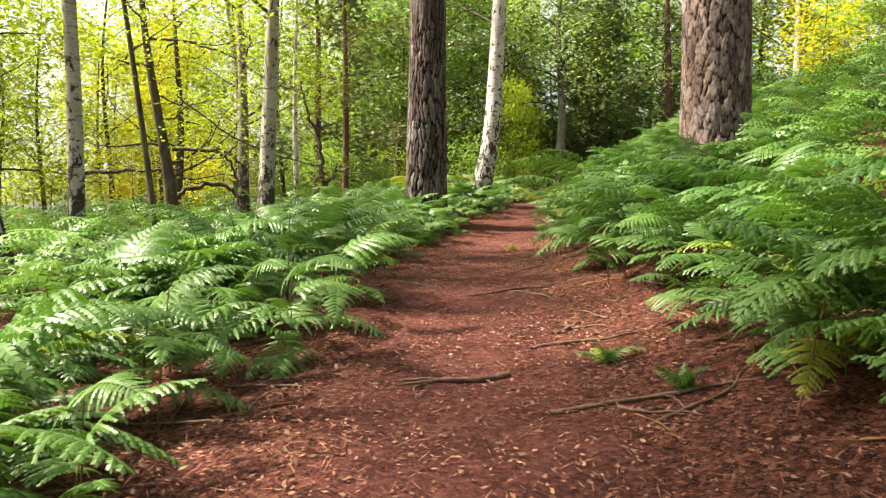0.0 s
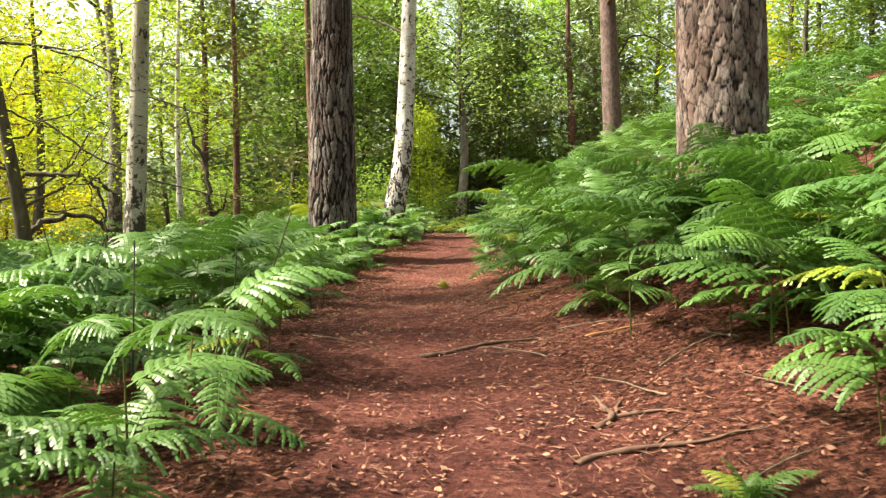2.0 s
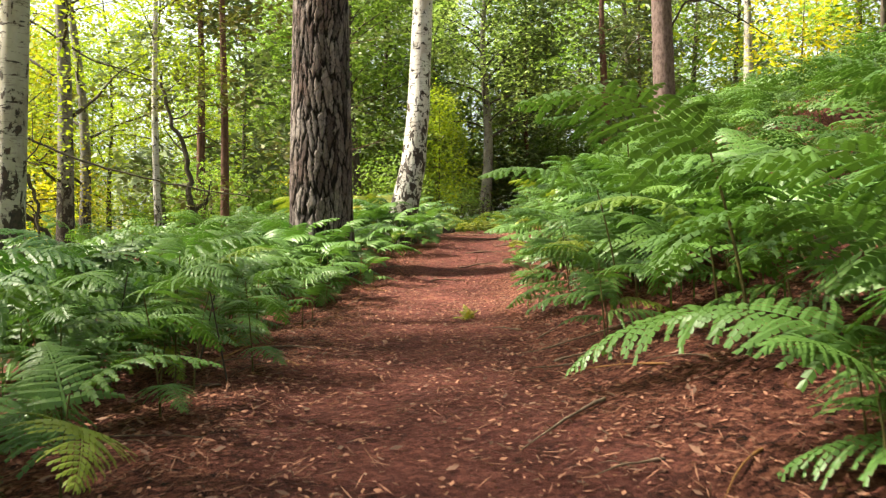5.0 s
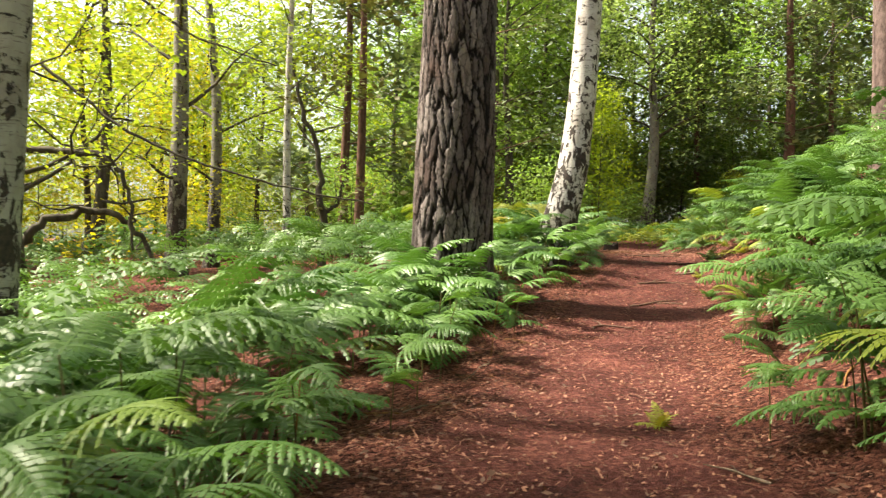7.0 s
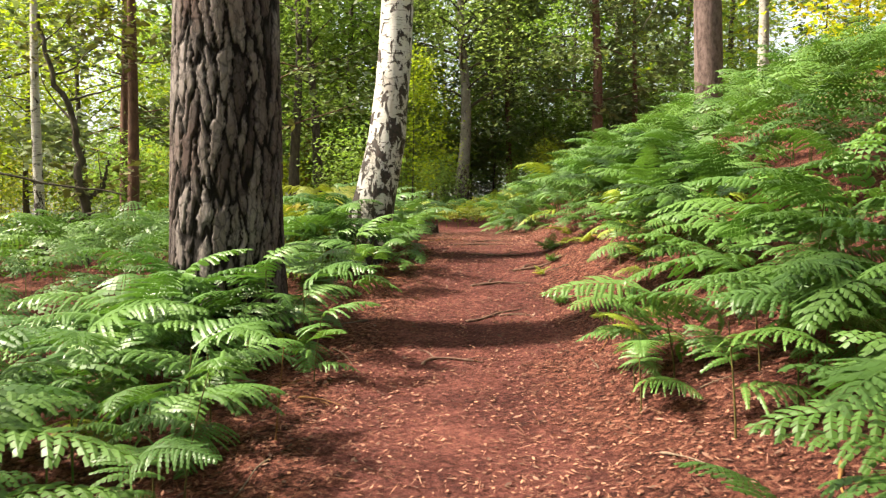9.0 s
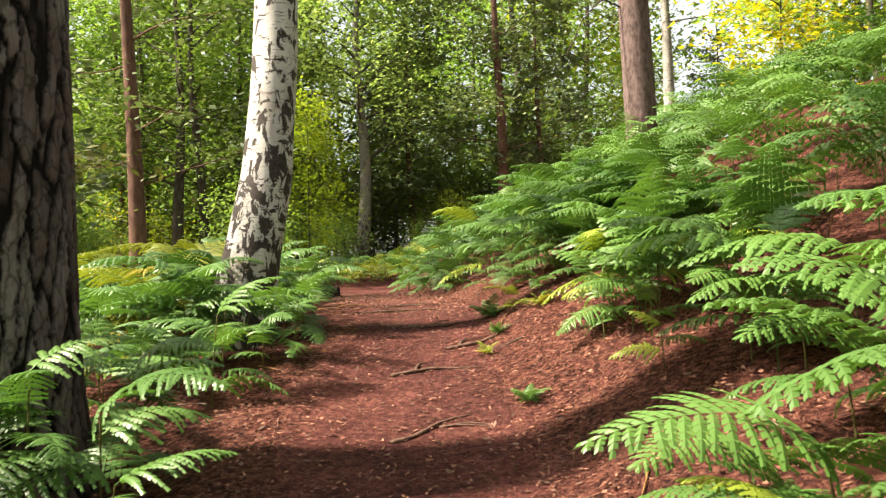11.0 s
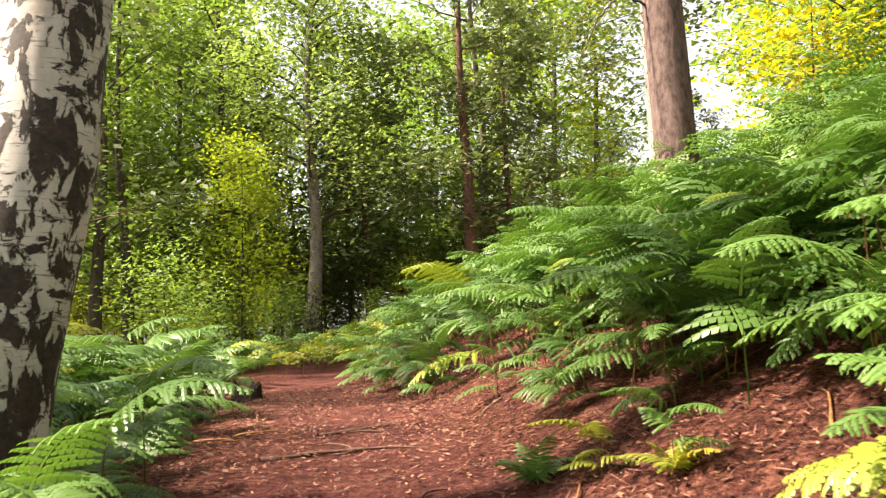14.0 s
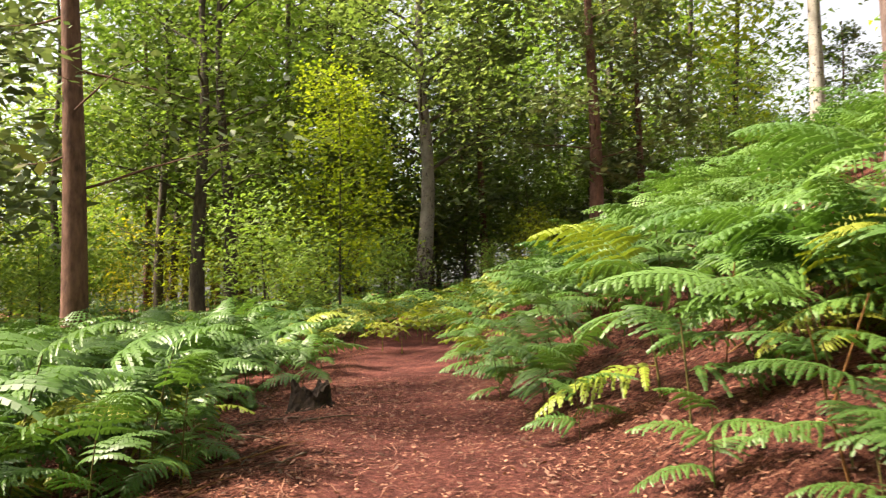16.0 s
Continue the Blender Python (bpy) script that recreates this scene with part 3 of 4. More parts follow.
# two added birches out of view, placed so their crowns shade the path's start
leafy_tree("birch_tree", -7.5, 4.8, 12.5, 0.12, M_BIRCH_G, M_LEAF_Y, "unseen birch added so its high crown shades the path", (0, 0), 0.05, 10, 9.6, 1.7, 2200, 0.13, (0.4, 0.4, 0.35), group=BIRCHES)
leafy_tree("birch_tree", -7.6, 2.6, 12.5, 0.12, M_BIRCH_G, M_LEAF_Y, "unseen birch added so its high crown shades the path", (0, 0), 0.05, 10, 9.8, 1.7, 2200, 0.13, (0.4, 0.4, 0.35), group=BIRCHES)
PINES = "thin pines in the wood"
leafy_tree("pine_tree", -3.38, 29.6, 14, 0.13, M_BARK_C, M_NEEDLE, "thin reddish pine with dead lower branches", (0, 0), 0.03, 16, 1.5, 2.6, 2200, 0.2, (0.4, 0.4, 0.2), 0.05, 0.1, group=PINES)
leafy_tree("pine_tree", -1.17, 36.3, 15, 0.24, M_BARK_C, M_NEEDLE, "reddish-brown pine with stubs of dead branches", (-0.012, 0), 0.03, 16, 2.5, 3.0, 2200, 0.2, (0.4, 0.4, 0.2), 0.05, 0.1, group=PINES)
leafy_tree("pine_tree", 13.7, 52.7, 16, 0.32, M_BARK_C, M_NEEDLE, "tall dark pine at the back of the wood", (0, 0), 0.08, 22, 3.5, 4.2, 6000, 0.26, (0.6, 0.6, 0.3), 0.1, 0.1, group=PINES)
leafy_tree("pine_tree", 19.1, 46.5, 15, 0.30, M_BIRCH_G, M_NEEDLE, "pale grey trunk high on the bank", (0, 0), 0.05, 12, 6, 3.4, 3000, 0.24, (0.5, 0.5, 0.3), 0.1, 0.1, group=PINES)
leafy_tree("birch_tree", 7.23, 54.8, 17, 0.36, M_BIRCH_D, M_LEAF_W, "tall birch with weeping pale green crown", (0.012, 0), 0.15, 28, 5, 4.6, 15000, 0.20, (0.6, 0.6, 1.0), 0.7, -0.9, group="")
leafy_tree("sapling", 3.3, 40.1, 5.6, 0.035, M_BARK_D, M_LEAF_Y, "slim sapling with yellow-green leaves", (0, 0), 0.04, 26, 0.6, 1.5, 5200, 0.11, (0.26, 0.26, 0.22), 0.5, -0.1, category="sapling")
leafy_tree("broadleaf_tree", -0.97, 52.0, 15, 0.29, M_BARK_D, M_LEAF_D, "dark trunk of a broadleaf tree", (0.02, 0), 0.1, 16, 4, 4.5, 5000, 0.2, (0.6, 0.6, 0.5))
leafy_tree("broadleaf_tree", 0.05, 52.6, 15, 0.27, M_BARK_D, M_LEAF_D, "dark twin trunk of a broadleaf tree", (-0.02, 0), 0.1, 16, 4, 4.5, 5000, 0.2, (0.6, 0.6, 0.5))

# woods round about: a few kinds of tree, each standing many times
def proto(maker):
    t = maker()
    t.location = (0, 0, 0)
    return t


def open_wood(x, y):
    """Two thin stretches of the wood, where trunks and sky show through."""
    return not (y > 54 and 0.43 < (x - 1.9) / (y - 19.4) < 0.48) and not (40 < y < 55 and -0.15 < (x - 2.4) / (y - 21.4) < -0.05)


def stand(kind, places, scale=(0.85, 1.2), first=True):
    places = [p for p in places if open_wood(*p)]
    for k, (x, y) in enumerate(places):
        s = rng.uniform(*scale)
        m = Matrix.Translation((x, y, float(ground_z(x, y)) - 0.05)) @ Matrix.Rotation(rng.random() * 6.28, 4, "Z") @ Matrix.Scale(s, 4)
        if k == 0 and first:
            kind.matrix_basis = m
        else:
            copy_thing(kind, m)


def scatter(n, x0, x1, y0, y1, gap, clear=2.5):
    out = []
    for _ in range(n * 60):
        x, y = rng.uniform(x0, x1), rng.uniform(y0, y1)
        if all((x - a) ** 2 + (y - b) ** 2 > gap * gap for a, b in out) and (abs(x - float(path_x(y))) > clear or y > 44):
            out.append((x, y))
        if len(out) == n:
            break
    return out


WOOD = "woods round the path"
bg_y = proto(lambda: leafy_tree("broadleaf_tree", 0, 0, 11, 0.13, M_BARK_D, M_LEAF_Y, "broadleaf tree with sunlit yellow-green leaves", (0.02, 0), 0.15, 20, 1.6, 3.4, 4000, 0.22, (0.5, 0.5, 0.4), group=WOOD, sides=7))
bg_g = proto(lambda: leafy_tree("broadleaf_tree", 0, 0, 13, 0.16, M_BARK_D, M_LEAF_G, "broadleaf tree with mid-green leaves", (0.02, 0), 0.15, 24, 2.2, 3.6, 4600, 0.25, (0.55, 0.55, 0.6), group=WOOD, sides=7, twigs=1))
bg_p = proto(lambda: leafy_tree("pine_tree", 0, 0, 15, 0.2, M_BARK_C, M_NEEDLE, "dark green pine at the back of the wood", (0.01, 0), 0.05, 26, 1.8, 3.4, 4400, 0.36, (0.45, 0.45, 0.3), 0.1, 0.1, group=WOOD, sides=7, twigs=1))
bush = proto(lambda: leafy_tree("shrub", 0, 0, 3.2, 0.05, M_BARK_D, M_LEAF_D, "dense dark green shrub", (0, 0), 0.1, 9, 0.2, 1.8, 1700, 0.14, (0.45, 0.45, 0.4), category="shrub", group="shrubs at the back of the wood", sides=5))
# the last three stand out of view, added to shade the path's start
stand(bg_y, scatter(26, -32, -11.5, 9, 62, 3.0) + [(-8.5, 46), (-12, 50), (-7.2, -2.0), (-5.6, -4.0), (-13.5, 2.5)])
stand(bg_g, scatter(6, -7, 4, 58, 80, 4.5) + scatter(7, 14, 30, 60, 84, 5) + scatter(5, 12, 34, 8, 30, 5) + scatter(4, -14, 14, -30, -10, 5) + [(-3, 57), (3.5, 60)], (1.0, 1.45))
stand(bg_p, scatter(11, -8, 10, 60, 90, 4.5) + scatter(8, 12, 40, 58, 90, 5) + scatter(5, 22, 44, 26, 48, 6) + [(10.5, 58), (16.5, 55), (-6.0, 41)])
stand(bg_g, scatter(13, -34, 44, 86, 96, 5), (0.9, 1.15), False)
stand(bush, scatter(24, 2, 28, 56, 66, 2.2) + scatter(24, 0, 50, 68, 84, 2.6), (1.0, 1.8))
stand(bush, scatter(34, -60, 70, 92, 112, 3.0), (2.2, 3.2), False)
stand(bg_y, scatter(9, -22, 2, 50, 78, 4.5), (0.9, 1.2), False)
stand(bg_g, [(-5.5, 53), (19.5, 37.5), (22.5, 40), (24, 36), (26, 43)], (0.7, 0.95), False)
stand(bg_g, [(17.5, 33), (27, 38)], (0.6, 0.8), False)
stand(bg_g, [(21, 33.5)], (0.6, 0.8), False)
bush_y = proto(lambda: leafy_tree("shrub", 0, 0, 3.4, 0.04, M_BARK_D, M_LEAF_Y, "loose yellow-green shrub in the wood", (0, 0), 0.1, 9, 0.2, 1.7, 1400, 0.16, (0.45, 0.45, 0.4), category="shrub", group="shrubs below the path", sides=5))
stand(bush_y, scatter(30, -28, -8.5, 10, 58, 2.6), (0.6, 1.1))
stand(bush_y, scatter(20, -24, 2, 54, 76, 2.4) + [(14.5, 33), (16.5, 35.5), (18.5, 34.5), (20.5, 42)] + scatter(18, -50, -9, 60, 92, 3), (0.7, 1.3), False)


bush_g = proto(lambda: leafy_tree("shrub", 0, 0, 3.0, 0.04, M_BARK_D, M_LEAF_G, "light green leafy shrub under the trees", (0, 0), 0.1, 12, 0.15, 1.5, 2600, 0.13, (0.4, 0.4, 0.35), category="shrub", group="shrubs under the trees", sides=5))
stand(bush_g, scatter(6, -10, -5, 50, 57, 1.9) + [(-3.4, 42.5), (1.6, 45.0), (-5.0, 37.0), (0.2, 52.0), (4.0, 52.5)], (0.75, 1.2))
stand(bush_g, [(5.4, 49.5), (9.2, 50.5), (2.4, 48.0), (11.5, 53.0), (-1.8, 50.0)], (0.45, 0.7), False)
stand(bush, scatter(8, 8, 18, 57, 62, 1.9) + scatter(8, -22, -8, 62, 70, 2.4), (0.8, 1.4), False)


# ---- bracken ----
rng = np.random.default_rng(11)


def frond_shape(L, W, pairs, leaflets, blunt, lift=0.75, drop=-0.5, seed=0):
    """One arching bracken frond along +x: a midrib with paired, drooping pinnae, each toothed with leaflets."""
    g = np.random.default_rng(seed)
    n = 24
    el = np.linspace(lift, drop, n) + 0.05 * np.sin(np.linspace(0, 7, n) + seed)
    side = np.cumsum(g.normal(0, 0.012, n))
    step = np.stack([np.cos(el) * np.cos(side), np.sin(side) * np.cos(el), np.sin(el)], -1) * L / (n - 1)
    P = np.concatenate([np.zeros((1, 3)), np.cumsum(step[:-1], 0)])
    T = step / np.linalg.norm(step, axis=1)[:, None]
    V, F = [], []

    def put(p):
        V.append(p)
        return len(V) - 1

    def face(a, b, c, d):
        F.extend([(a, b, c), (a, c, d)])

    at = lambda A, u: np.array([np.interp(u * (n - 1), np.arange(n), A[:, q]) for q in range(3)])
    S0 = np.array([0, 1.0, 0])
    us = np.concatenate([[0.0], 0.09 + 0.90 * (np.arange(pairs) / pairs) ** 0.9, [1.0]])
    ribs = []
    for u in us:
        p, w = at(P, u), 0.005 * (1 - u) + 0.0012
        ribs.append((put(p - S0 * w), put(p + S0 * w)))
    for a, b in zip(ribs, ribs[1:]):
        face(a[0], a[1], b[1], b[0])
    for k in range(1, pairs + 1):
        u = us[k]
        gap = (us[k + 1] - us[k - 1]) * 0.5 * L
        t = at(T, u)
        t = t / np.linalg.norm(t)
        up = np.cross(t, S0)
        up = up / np.linalg.norm(up)
        if up[2] < 0:
            up = -up
        wide = W * (1 - u) ** 0.85 * (0.75 + 0.25 * min(1, u / 0.2)) + 0.012
        for sd in (-1, 1):
            ln = wide * g.uniform(0.82, 1.08)
            ang = 0.14 + 0.55 * u + g.normal(0, 0.07)
            d = S0 * sd * math.cos(ang) + t * math.sin(ang) + up * 0.14
            sag, curl = 0.25 + 0.4 * g.random(), g.normal(0, 0.12)
            m = max(2, int(round(leaflets * (0.25 + 0.75 * ln / W))))
            root = ribs[k][0 if sd < 0 else 1]
            p = V[root]
            line = [root] + [put(p + d * ln * v - up * sag * ln * v * v + t * curl * ln * v * v) for v in np.arange(1, m + 1) / m]
            for q in range(m):
                v = q / m
                b = V[line[q + 1]] - V[line[q]]
                lw = (gap * 0.56 * (1 - v) ** 0.6 * (0.75 + 0.25 * min(1, v * 6)) + 0.002) * g.uniform(0.8, 1.12)
                for s2 in (-1, 1):
                    e = t * s2 * lw - up * lw * 0.32
                    face(line[q], line[q + 1], put(V[line[q]] + b * 1.06 + e), put(V[line[q]] + b * 0.32 + e * 0.94)) if blunt else F.append((line[q], line[q + 1], put(V[line[q]] + b * 0.9 + e * 1.2)))
    return np.array(V), np.array(F)


def bracken_kind(seed, fronds, mat, h):
    """A bracken plant: stalk with tiers of arching fronds as parts. It faces +x."""
    g = np.random.default_rng(seed)
    lean = (0.22 * g.random(), g.normal(0, 0.10))
    zs = np.linspace(-0.06, h, 6)
    bow = np.maximum(zs, 0) ** 1.5
    pts = np.stack([lean[0] * bow, lean[1] * bow, zs], -1)
    top = new("bracken", np_mesh("bracken", *tube(pts, np.linspace(0.008, 0.004, 6), 5), M_STEM, None, True))
    tagged(top, "green bracken fern with arching fronds", "fern", "bracken along the path")
    for k in range(fronds):
        f = part("frond", FROND[mat][(seed * 3 + k) % 5], top)
        hh = h * (1 - 0.19 * k)
        s = g.uniform(0.85, 1.1) * (1.0 if k < 2 else 0.9)
        root = (lean[0] * hh ** 1.5, lean[1] * hh ** 1.5, hh)
        turn = (0.0, 1.5, -1.4, 2.7, -0.6, 0.7)[k] + g.normal(0, 0.3)
        f.matrix_basis = Matrix.Translation(root) @ Matrix.Rotation(turn, 4, "Z") @ Matrix.Rotation(g.normal(0, 0.2), 4, "X") @ Matrix.Rotation(g.normal(-0.05 + 0.09 * k, 0.15), 4, "Y") @ Matrix.Scale(s, 4)
    return top


SHAPES = [(0.80, 0.30, 0.65, -0.45), (0.70, 0.27, 0.8, -0.35), (0.90, 0.32, 0.55, -0.55), (0.62, 0.25, 0.9, -0.2), (0.75, 0.30, 0.45, -0.5)]
FROND = {key: [np_mesh("frond", *frond_shape(L, W, 17, 9, True, a, b, k), m) for k, (L, W, a, b) in enumerate(SHAPES)] for key, m in (("green", M_FERN), ("yellow", M_FERN_Y))}
MID = [frond_shape(L, W, 13, 5, False, a, b, 20 + k) for k, (L, W, a, b) in enumerate(SHAPES)]
CLOSE = [frond_shape(L, W, 15, 8, True, a, b, 60 + k) for k, (L, W, a, b) in enumerate(SHAPES)]
FAR = [frond_shape(L, W, 7, 2, False, a, b, 40 + k) for k, (L, W, a, b) in enumerate(SHAPES)]
TRUNKS = [(-0.38, 18.96, 0.55), (3.06, 9.66, 0.5), (0.98, 22.4, 0.4), (2.51, 28.7, 0.6), (2.45, 28.0, 0.6), (2.3, 27.3, 0.5), (2.25, 26.5, 0.5), (2.1, 25.7, 0.4)]


def free(x, y):
    return all((x - a) ** 2 + (y - b) ** 2 > r * r for a, b, r in TRUNKS)


def edge(y, right):
    """How far from the path's middle the bracken begins."""
    return (np.interp(y, [0, 4, 8, 13, 15, 17, 18, 22, 24, 26, 31, 36], [1.4, 1.15, 1.1, 0.9, 0.85, 1.15, 1.4, 1.5, 1.15, 0.8, 0.7, 0.4]) if right
            else np.interp(y, [0, 4, 8, 14, 18, 22, 27, 31, 36], [1.0, 1.08, 0.88, 1.0, 0.85, 0.95, 1.35, 0.9, 0.5])) + 0.12 * np.sin(y * 2.1 + right)


def bracken_places(n, y0, y1, w0, w1):
    out = []
    while len(out) < n:
        y, right = rng.uniform(y0, y1), rng.random() < 0.5
        d = float(edge(y, right)) + rng.uniform(w0, w1)
        x = float(path_x(y)) + (d if right else -d)
        if free(x, y):
            out.append((x, y))
    return out


HEIGHTS = [0.45, 0.6, 0.7, 0.8, 0.55, 0.65, 0.9, 0.75]
kinds = [bracken_kind(k, 4 + k % 2, "green", HEIGHTS[k]) for k in range(8)] + [bracken_kind(9, 5, "yellow", 0.55)]
kinds[8]["label"] = "yellowing bracken fern with arching fronds"
for k, (x, y) in enumerate(bracken_places(245, 1.5, 33, 0.0, 1.35)):
    kd = kinds[k % 8]
    px = float(path_x(y))
    face = (math.pi if x > px else 0) + rng.normal(0, 0.7)
    depth = abs(x - px) - float(edge(y, x > px))
    s = rng.uniform(0.8, 1.1) * (0.72 + 0.28 * min(1, depth / 0.6))
    m = Matrix.Translation((x, y, float(ground_z(x, y)))) @ Matrix.Rotation(face, 4, "Z") @ Matrix.Scale(s, 4)
    if k < 8:
        kinds[k].matrix_basis = m
    else:
        copy_thing(kd, m)
for k, (x, y, s) in enumerate([(0.45, 23.2, 0.95), (0.1, 22.6, 1.1), (-0.2, 23.6, 1.1), (0.3, 24.4, 1.0), (1.75, 3.9, 0.8), (3.4, 22.0, 0.35), (4.75, 24.9, 0.8), (5.2, 25.6, 0.9), (0.3, 23.0, 1.4), (-0.3, 23.9, 1.4), (0.6, 24.0, 1.3), (-0.9, 23.0, 1.4), (1.2, 25.4, 0.8), (1.5, 26.4, 0.7), (0.8, 26.2, 0.9)]):
    m = Matrix.Translation((x, y, float(ground_z(x, y)))) @ Matrix.Rotation(k * 1.3 + 2.5, 4, "Z") @ Matrix.Scale(s, 4)
    if k == 0:
        kinds[8].matrix_basis = m
    else:
        copy_thing(kinds[8], m)


def bracken_stuff(name, shapes, places, label, lo=0.4, hi=0.85, tiers=3, mat=None):
    pieces = []
    for x, y in places:
        z = float(ground_z(x, y))
        a0, h = rng.random() * 6.28, rng.uniform(lo, hi)
        for k in range(tiers):
            v, f = shapes[rng.integers(0, 5)]
            a, s = a0 + k * 2.1 + rng.normal(0, 0.3), rng.uniform(0.8, 1.2)
            tx, ty = rng.normal(0, 0.15, 2)
            v = np.stack([v[:, 0], v[:, 1], v[:, 2] + tx * v[:, 1] + ty * v[:, 0]], -1) * s
            c, sn = math.cos(a), math.sin(a)
            pieces.append((np.stack([v[:, 0] * c - v[:, 1] * sn + x, v[:, 0] * sn + v[:, 1] * c + y, v[:, 2] + z + h * (1 - 0.18 * k)], -1), f))
        b = np.array([[x - 0.006, y, z - 0.03], [x + 0.006, y, z - 0.03], [x, y, z + h]])
        pieces.append((b, np.array([[0, 1, 2]])))
    ob = new(name, np_mesh(name, *join(pieces), mat or M_FERN))
    tagged(ob, label, "ferns", "", "stuff")


def side_places(n, y0, y1, d0, d1, right):
    out = []
    while len(out) < n:
        y, d = rng.uniform(y0, y1), rng.uniform(d0, d1)
        x = float(path_x(y)) + (d if right else -d)
        if free(x, y):
            out.append((x, y))
    return out


RIGHT, LEFT = "dense green bracken covering the bank", "dense green bracken under the birches"
bracken_stuff("bracken_thicket", CLOSE, side_places(190, -1, 36, 1.6, 2.6, True), RIGHT, 0.3, 0.7, 3)
bracken_stuff("bracken_thicket", CLOSE, side_places(180, -1, 36, 1.7, 2.6, False), LEFT, 0.3, 0.7, 3)
bracken_stuff("bracken_thicket", MID, side_places(380, -1, 36, 2.6, 6.5, True), RIGHT, 0.45, 0.95)
bracken_stuff("bracken_thicket", MID, side_places(350, -1, 36, 2.6, 6.5, False), LEFT, 0.4, 0.8)
bracken_stuff("bracken_thicket", FAR, side_places(720, -2, 44, 6.5, 18, True), "bracken higher up the bank", 0.45, 0.9)
bracken_stuff("bracken_thicket", FAR, side_places(500, -2, 46, 6.5, 15, False), "bracken thinning out below the birches")
bracken_stuff("bracken_thicket", FAR, [(rng.uniform(-4, 16), rng.uniform(35, 48)) for _ in range(300)], "low bracken where the path ends", 0.25, 0.55)
bracken_stuff("bracken_thicket", FAR, [(rng.uniform(-2, 11), rng.uniform(34, 46)) for _ in range(190)], "low yellowing bracken where the path ends", 0.2, 0.5, 3, M_FERN_Y)
bracken_stuff("bracken_thicket", FAR, [(rng.uniform(-16, 24), rng.uniform(48, 70)) for _ in range(420)], "bracken under the far trees", 0.35, 0.7, 2)


# ---- litter, roots, twigs and the stump ----
rng = np.random.default_rng(23)


def strewn(name, count, size, narrow, material, label, d_max, y0, y1):
    """Flat bits that lie on the soil, each a piece of its own."""
    y = rng.uniform(y0, y1, count)
    d = rng.uniform(-1, 1, count)
    d = np.sign(d) * np.abs(d) ** 0.8 * d_max
    x = path_x(y) + d
    z = ground_z(x, y) + 0.008
    a = rng.random(count) * 6.283
    s = size * (0.5 + rng.random(count))
    u = np.stack([np.cos(a), np.sin(a), rng.normal(0, 0.22, count)], -1) * s[:, None] * 0.5
    w = np.stack([-np.sin(a), np.cos(a), rng.normal(0, 0.3, count)], -1) * s[:, None] * 0.5 * narrow
    P = np.stack([x, y, z + np.abs(u[:, 2]) + np.abs(w[:, 2])], -1)
    V = np.stack([P - u, P + w, P + u, P - w], 1).reshape(-1, 3)
    ob = new(name, np_mesh(name, V, np.arange(count * 4).reshape(-1, 4), material))
    tagged(ob, label, "litter", "", "stuff")


strewn("leaf_litter", 65000, 0.026, 0.45, M_DRYLEAF, "dry brown leaf fragments lying on the soil", 2.8, 0.5, 31)
strewn("needle_litter", 45000, 0.075, 0.05, M_DRYLEAF, "fallen reddish pine needles lying on the soil", 2.4, 0.5, 31)
strewn("dead_leaf_litter", 15000, 0.040, 0.45, M_PALELEAF, "pale curled dead leaves lying under the bracken", 3.6, 0.5, 31)


def ground_stick(name, x, y, heading, length, r, material, label, category, group, lift=0.4, wob=0.12, n=14, forks=1):
    """A root or stick that follows the soil, with a fork or two."""
    t = thing(name, x, y, label, category, group)
    z0 = t.location.z

    def line(sx, sy, hd, ln, rr):
        h = hd + np.cumsum(rng.normal(0, wob, n))
        X = sx + np.cumsum(np.cos(h)) * ln / n
        Y = sy + np.cumsum(np.sin(h)) * ln / n
        R = rr * np.linspace(1, 0.3, n) * (1 + 0.25 * np.sin(np.arange(n) * 1.7))
        Zs = ground_z(X, Y) + R * lift + 0.015 * np.sin(np.linspace(0, 3.1, n))
        return np.stack([X - x, Y - y, Zs - z0], -1), R
    P, R = line(x, y, heading, length, r)
    part("main_stem", np_mesh(name, *tube(P, R, 7), material, None, True), t)
    for k in range(forks):
        q = rng.integers(3, n - 4)
        P2, R2 = line(P[q, 0] + x, P[q, 1] + y, heading + rng.choice([-1, 1]) * rng.uniform(0.4, 0.9), length * 0.45, R[q] * 0.7)
        part("fork", np_mesh(name, *tube(P2, R2, 6), material, None, True), t)
    return t


for x, y, hd, ln, r in [(0.42, 5.05, 3.7, 0.75, 0.028), (0.15, 7.9, 0.25, 1.1, 0.018), (0.75, 6.1, 0.5, 0.7, 0.02), (0.55, 5.7, 0.35, 0.8, 0.016), (0.45, 4.2, 0.1, 1.3, 0.018),
                        (0.9, 3.9, 0.5, 0.9, 0.014), (2.2, 22.4, 0.45, 0.9, 0.022), (2.5, 21.3, 0.9, 0.8, 0.02), (2.1, 23.6, 0.2, 1.1, 0.018), (1.9, 20.6, 0.8, 0.7, 0.02),
                        (1.1, 17.9, 0.7, 0.6, 0.014), (1.6, 19.2, 0.4, 0.8, 0.016), (2.6, 24.6, 0.5, 0.8, 0.014)]:
    ground_stick("tree_root", x, y, hd, ln, r, M_ROOT, "worn brown tree root crossing the path", "root", "roots across the path", -0.05, 0.2, 16, 2)
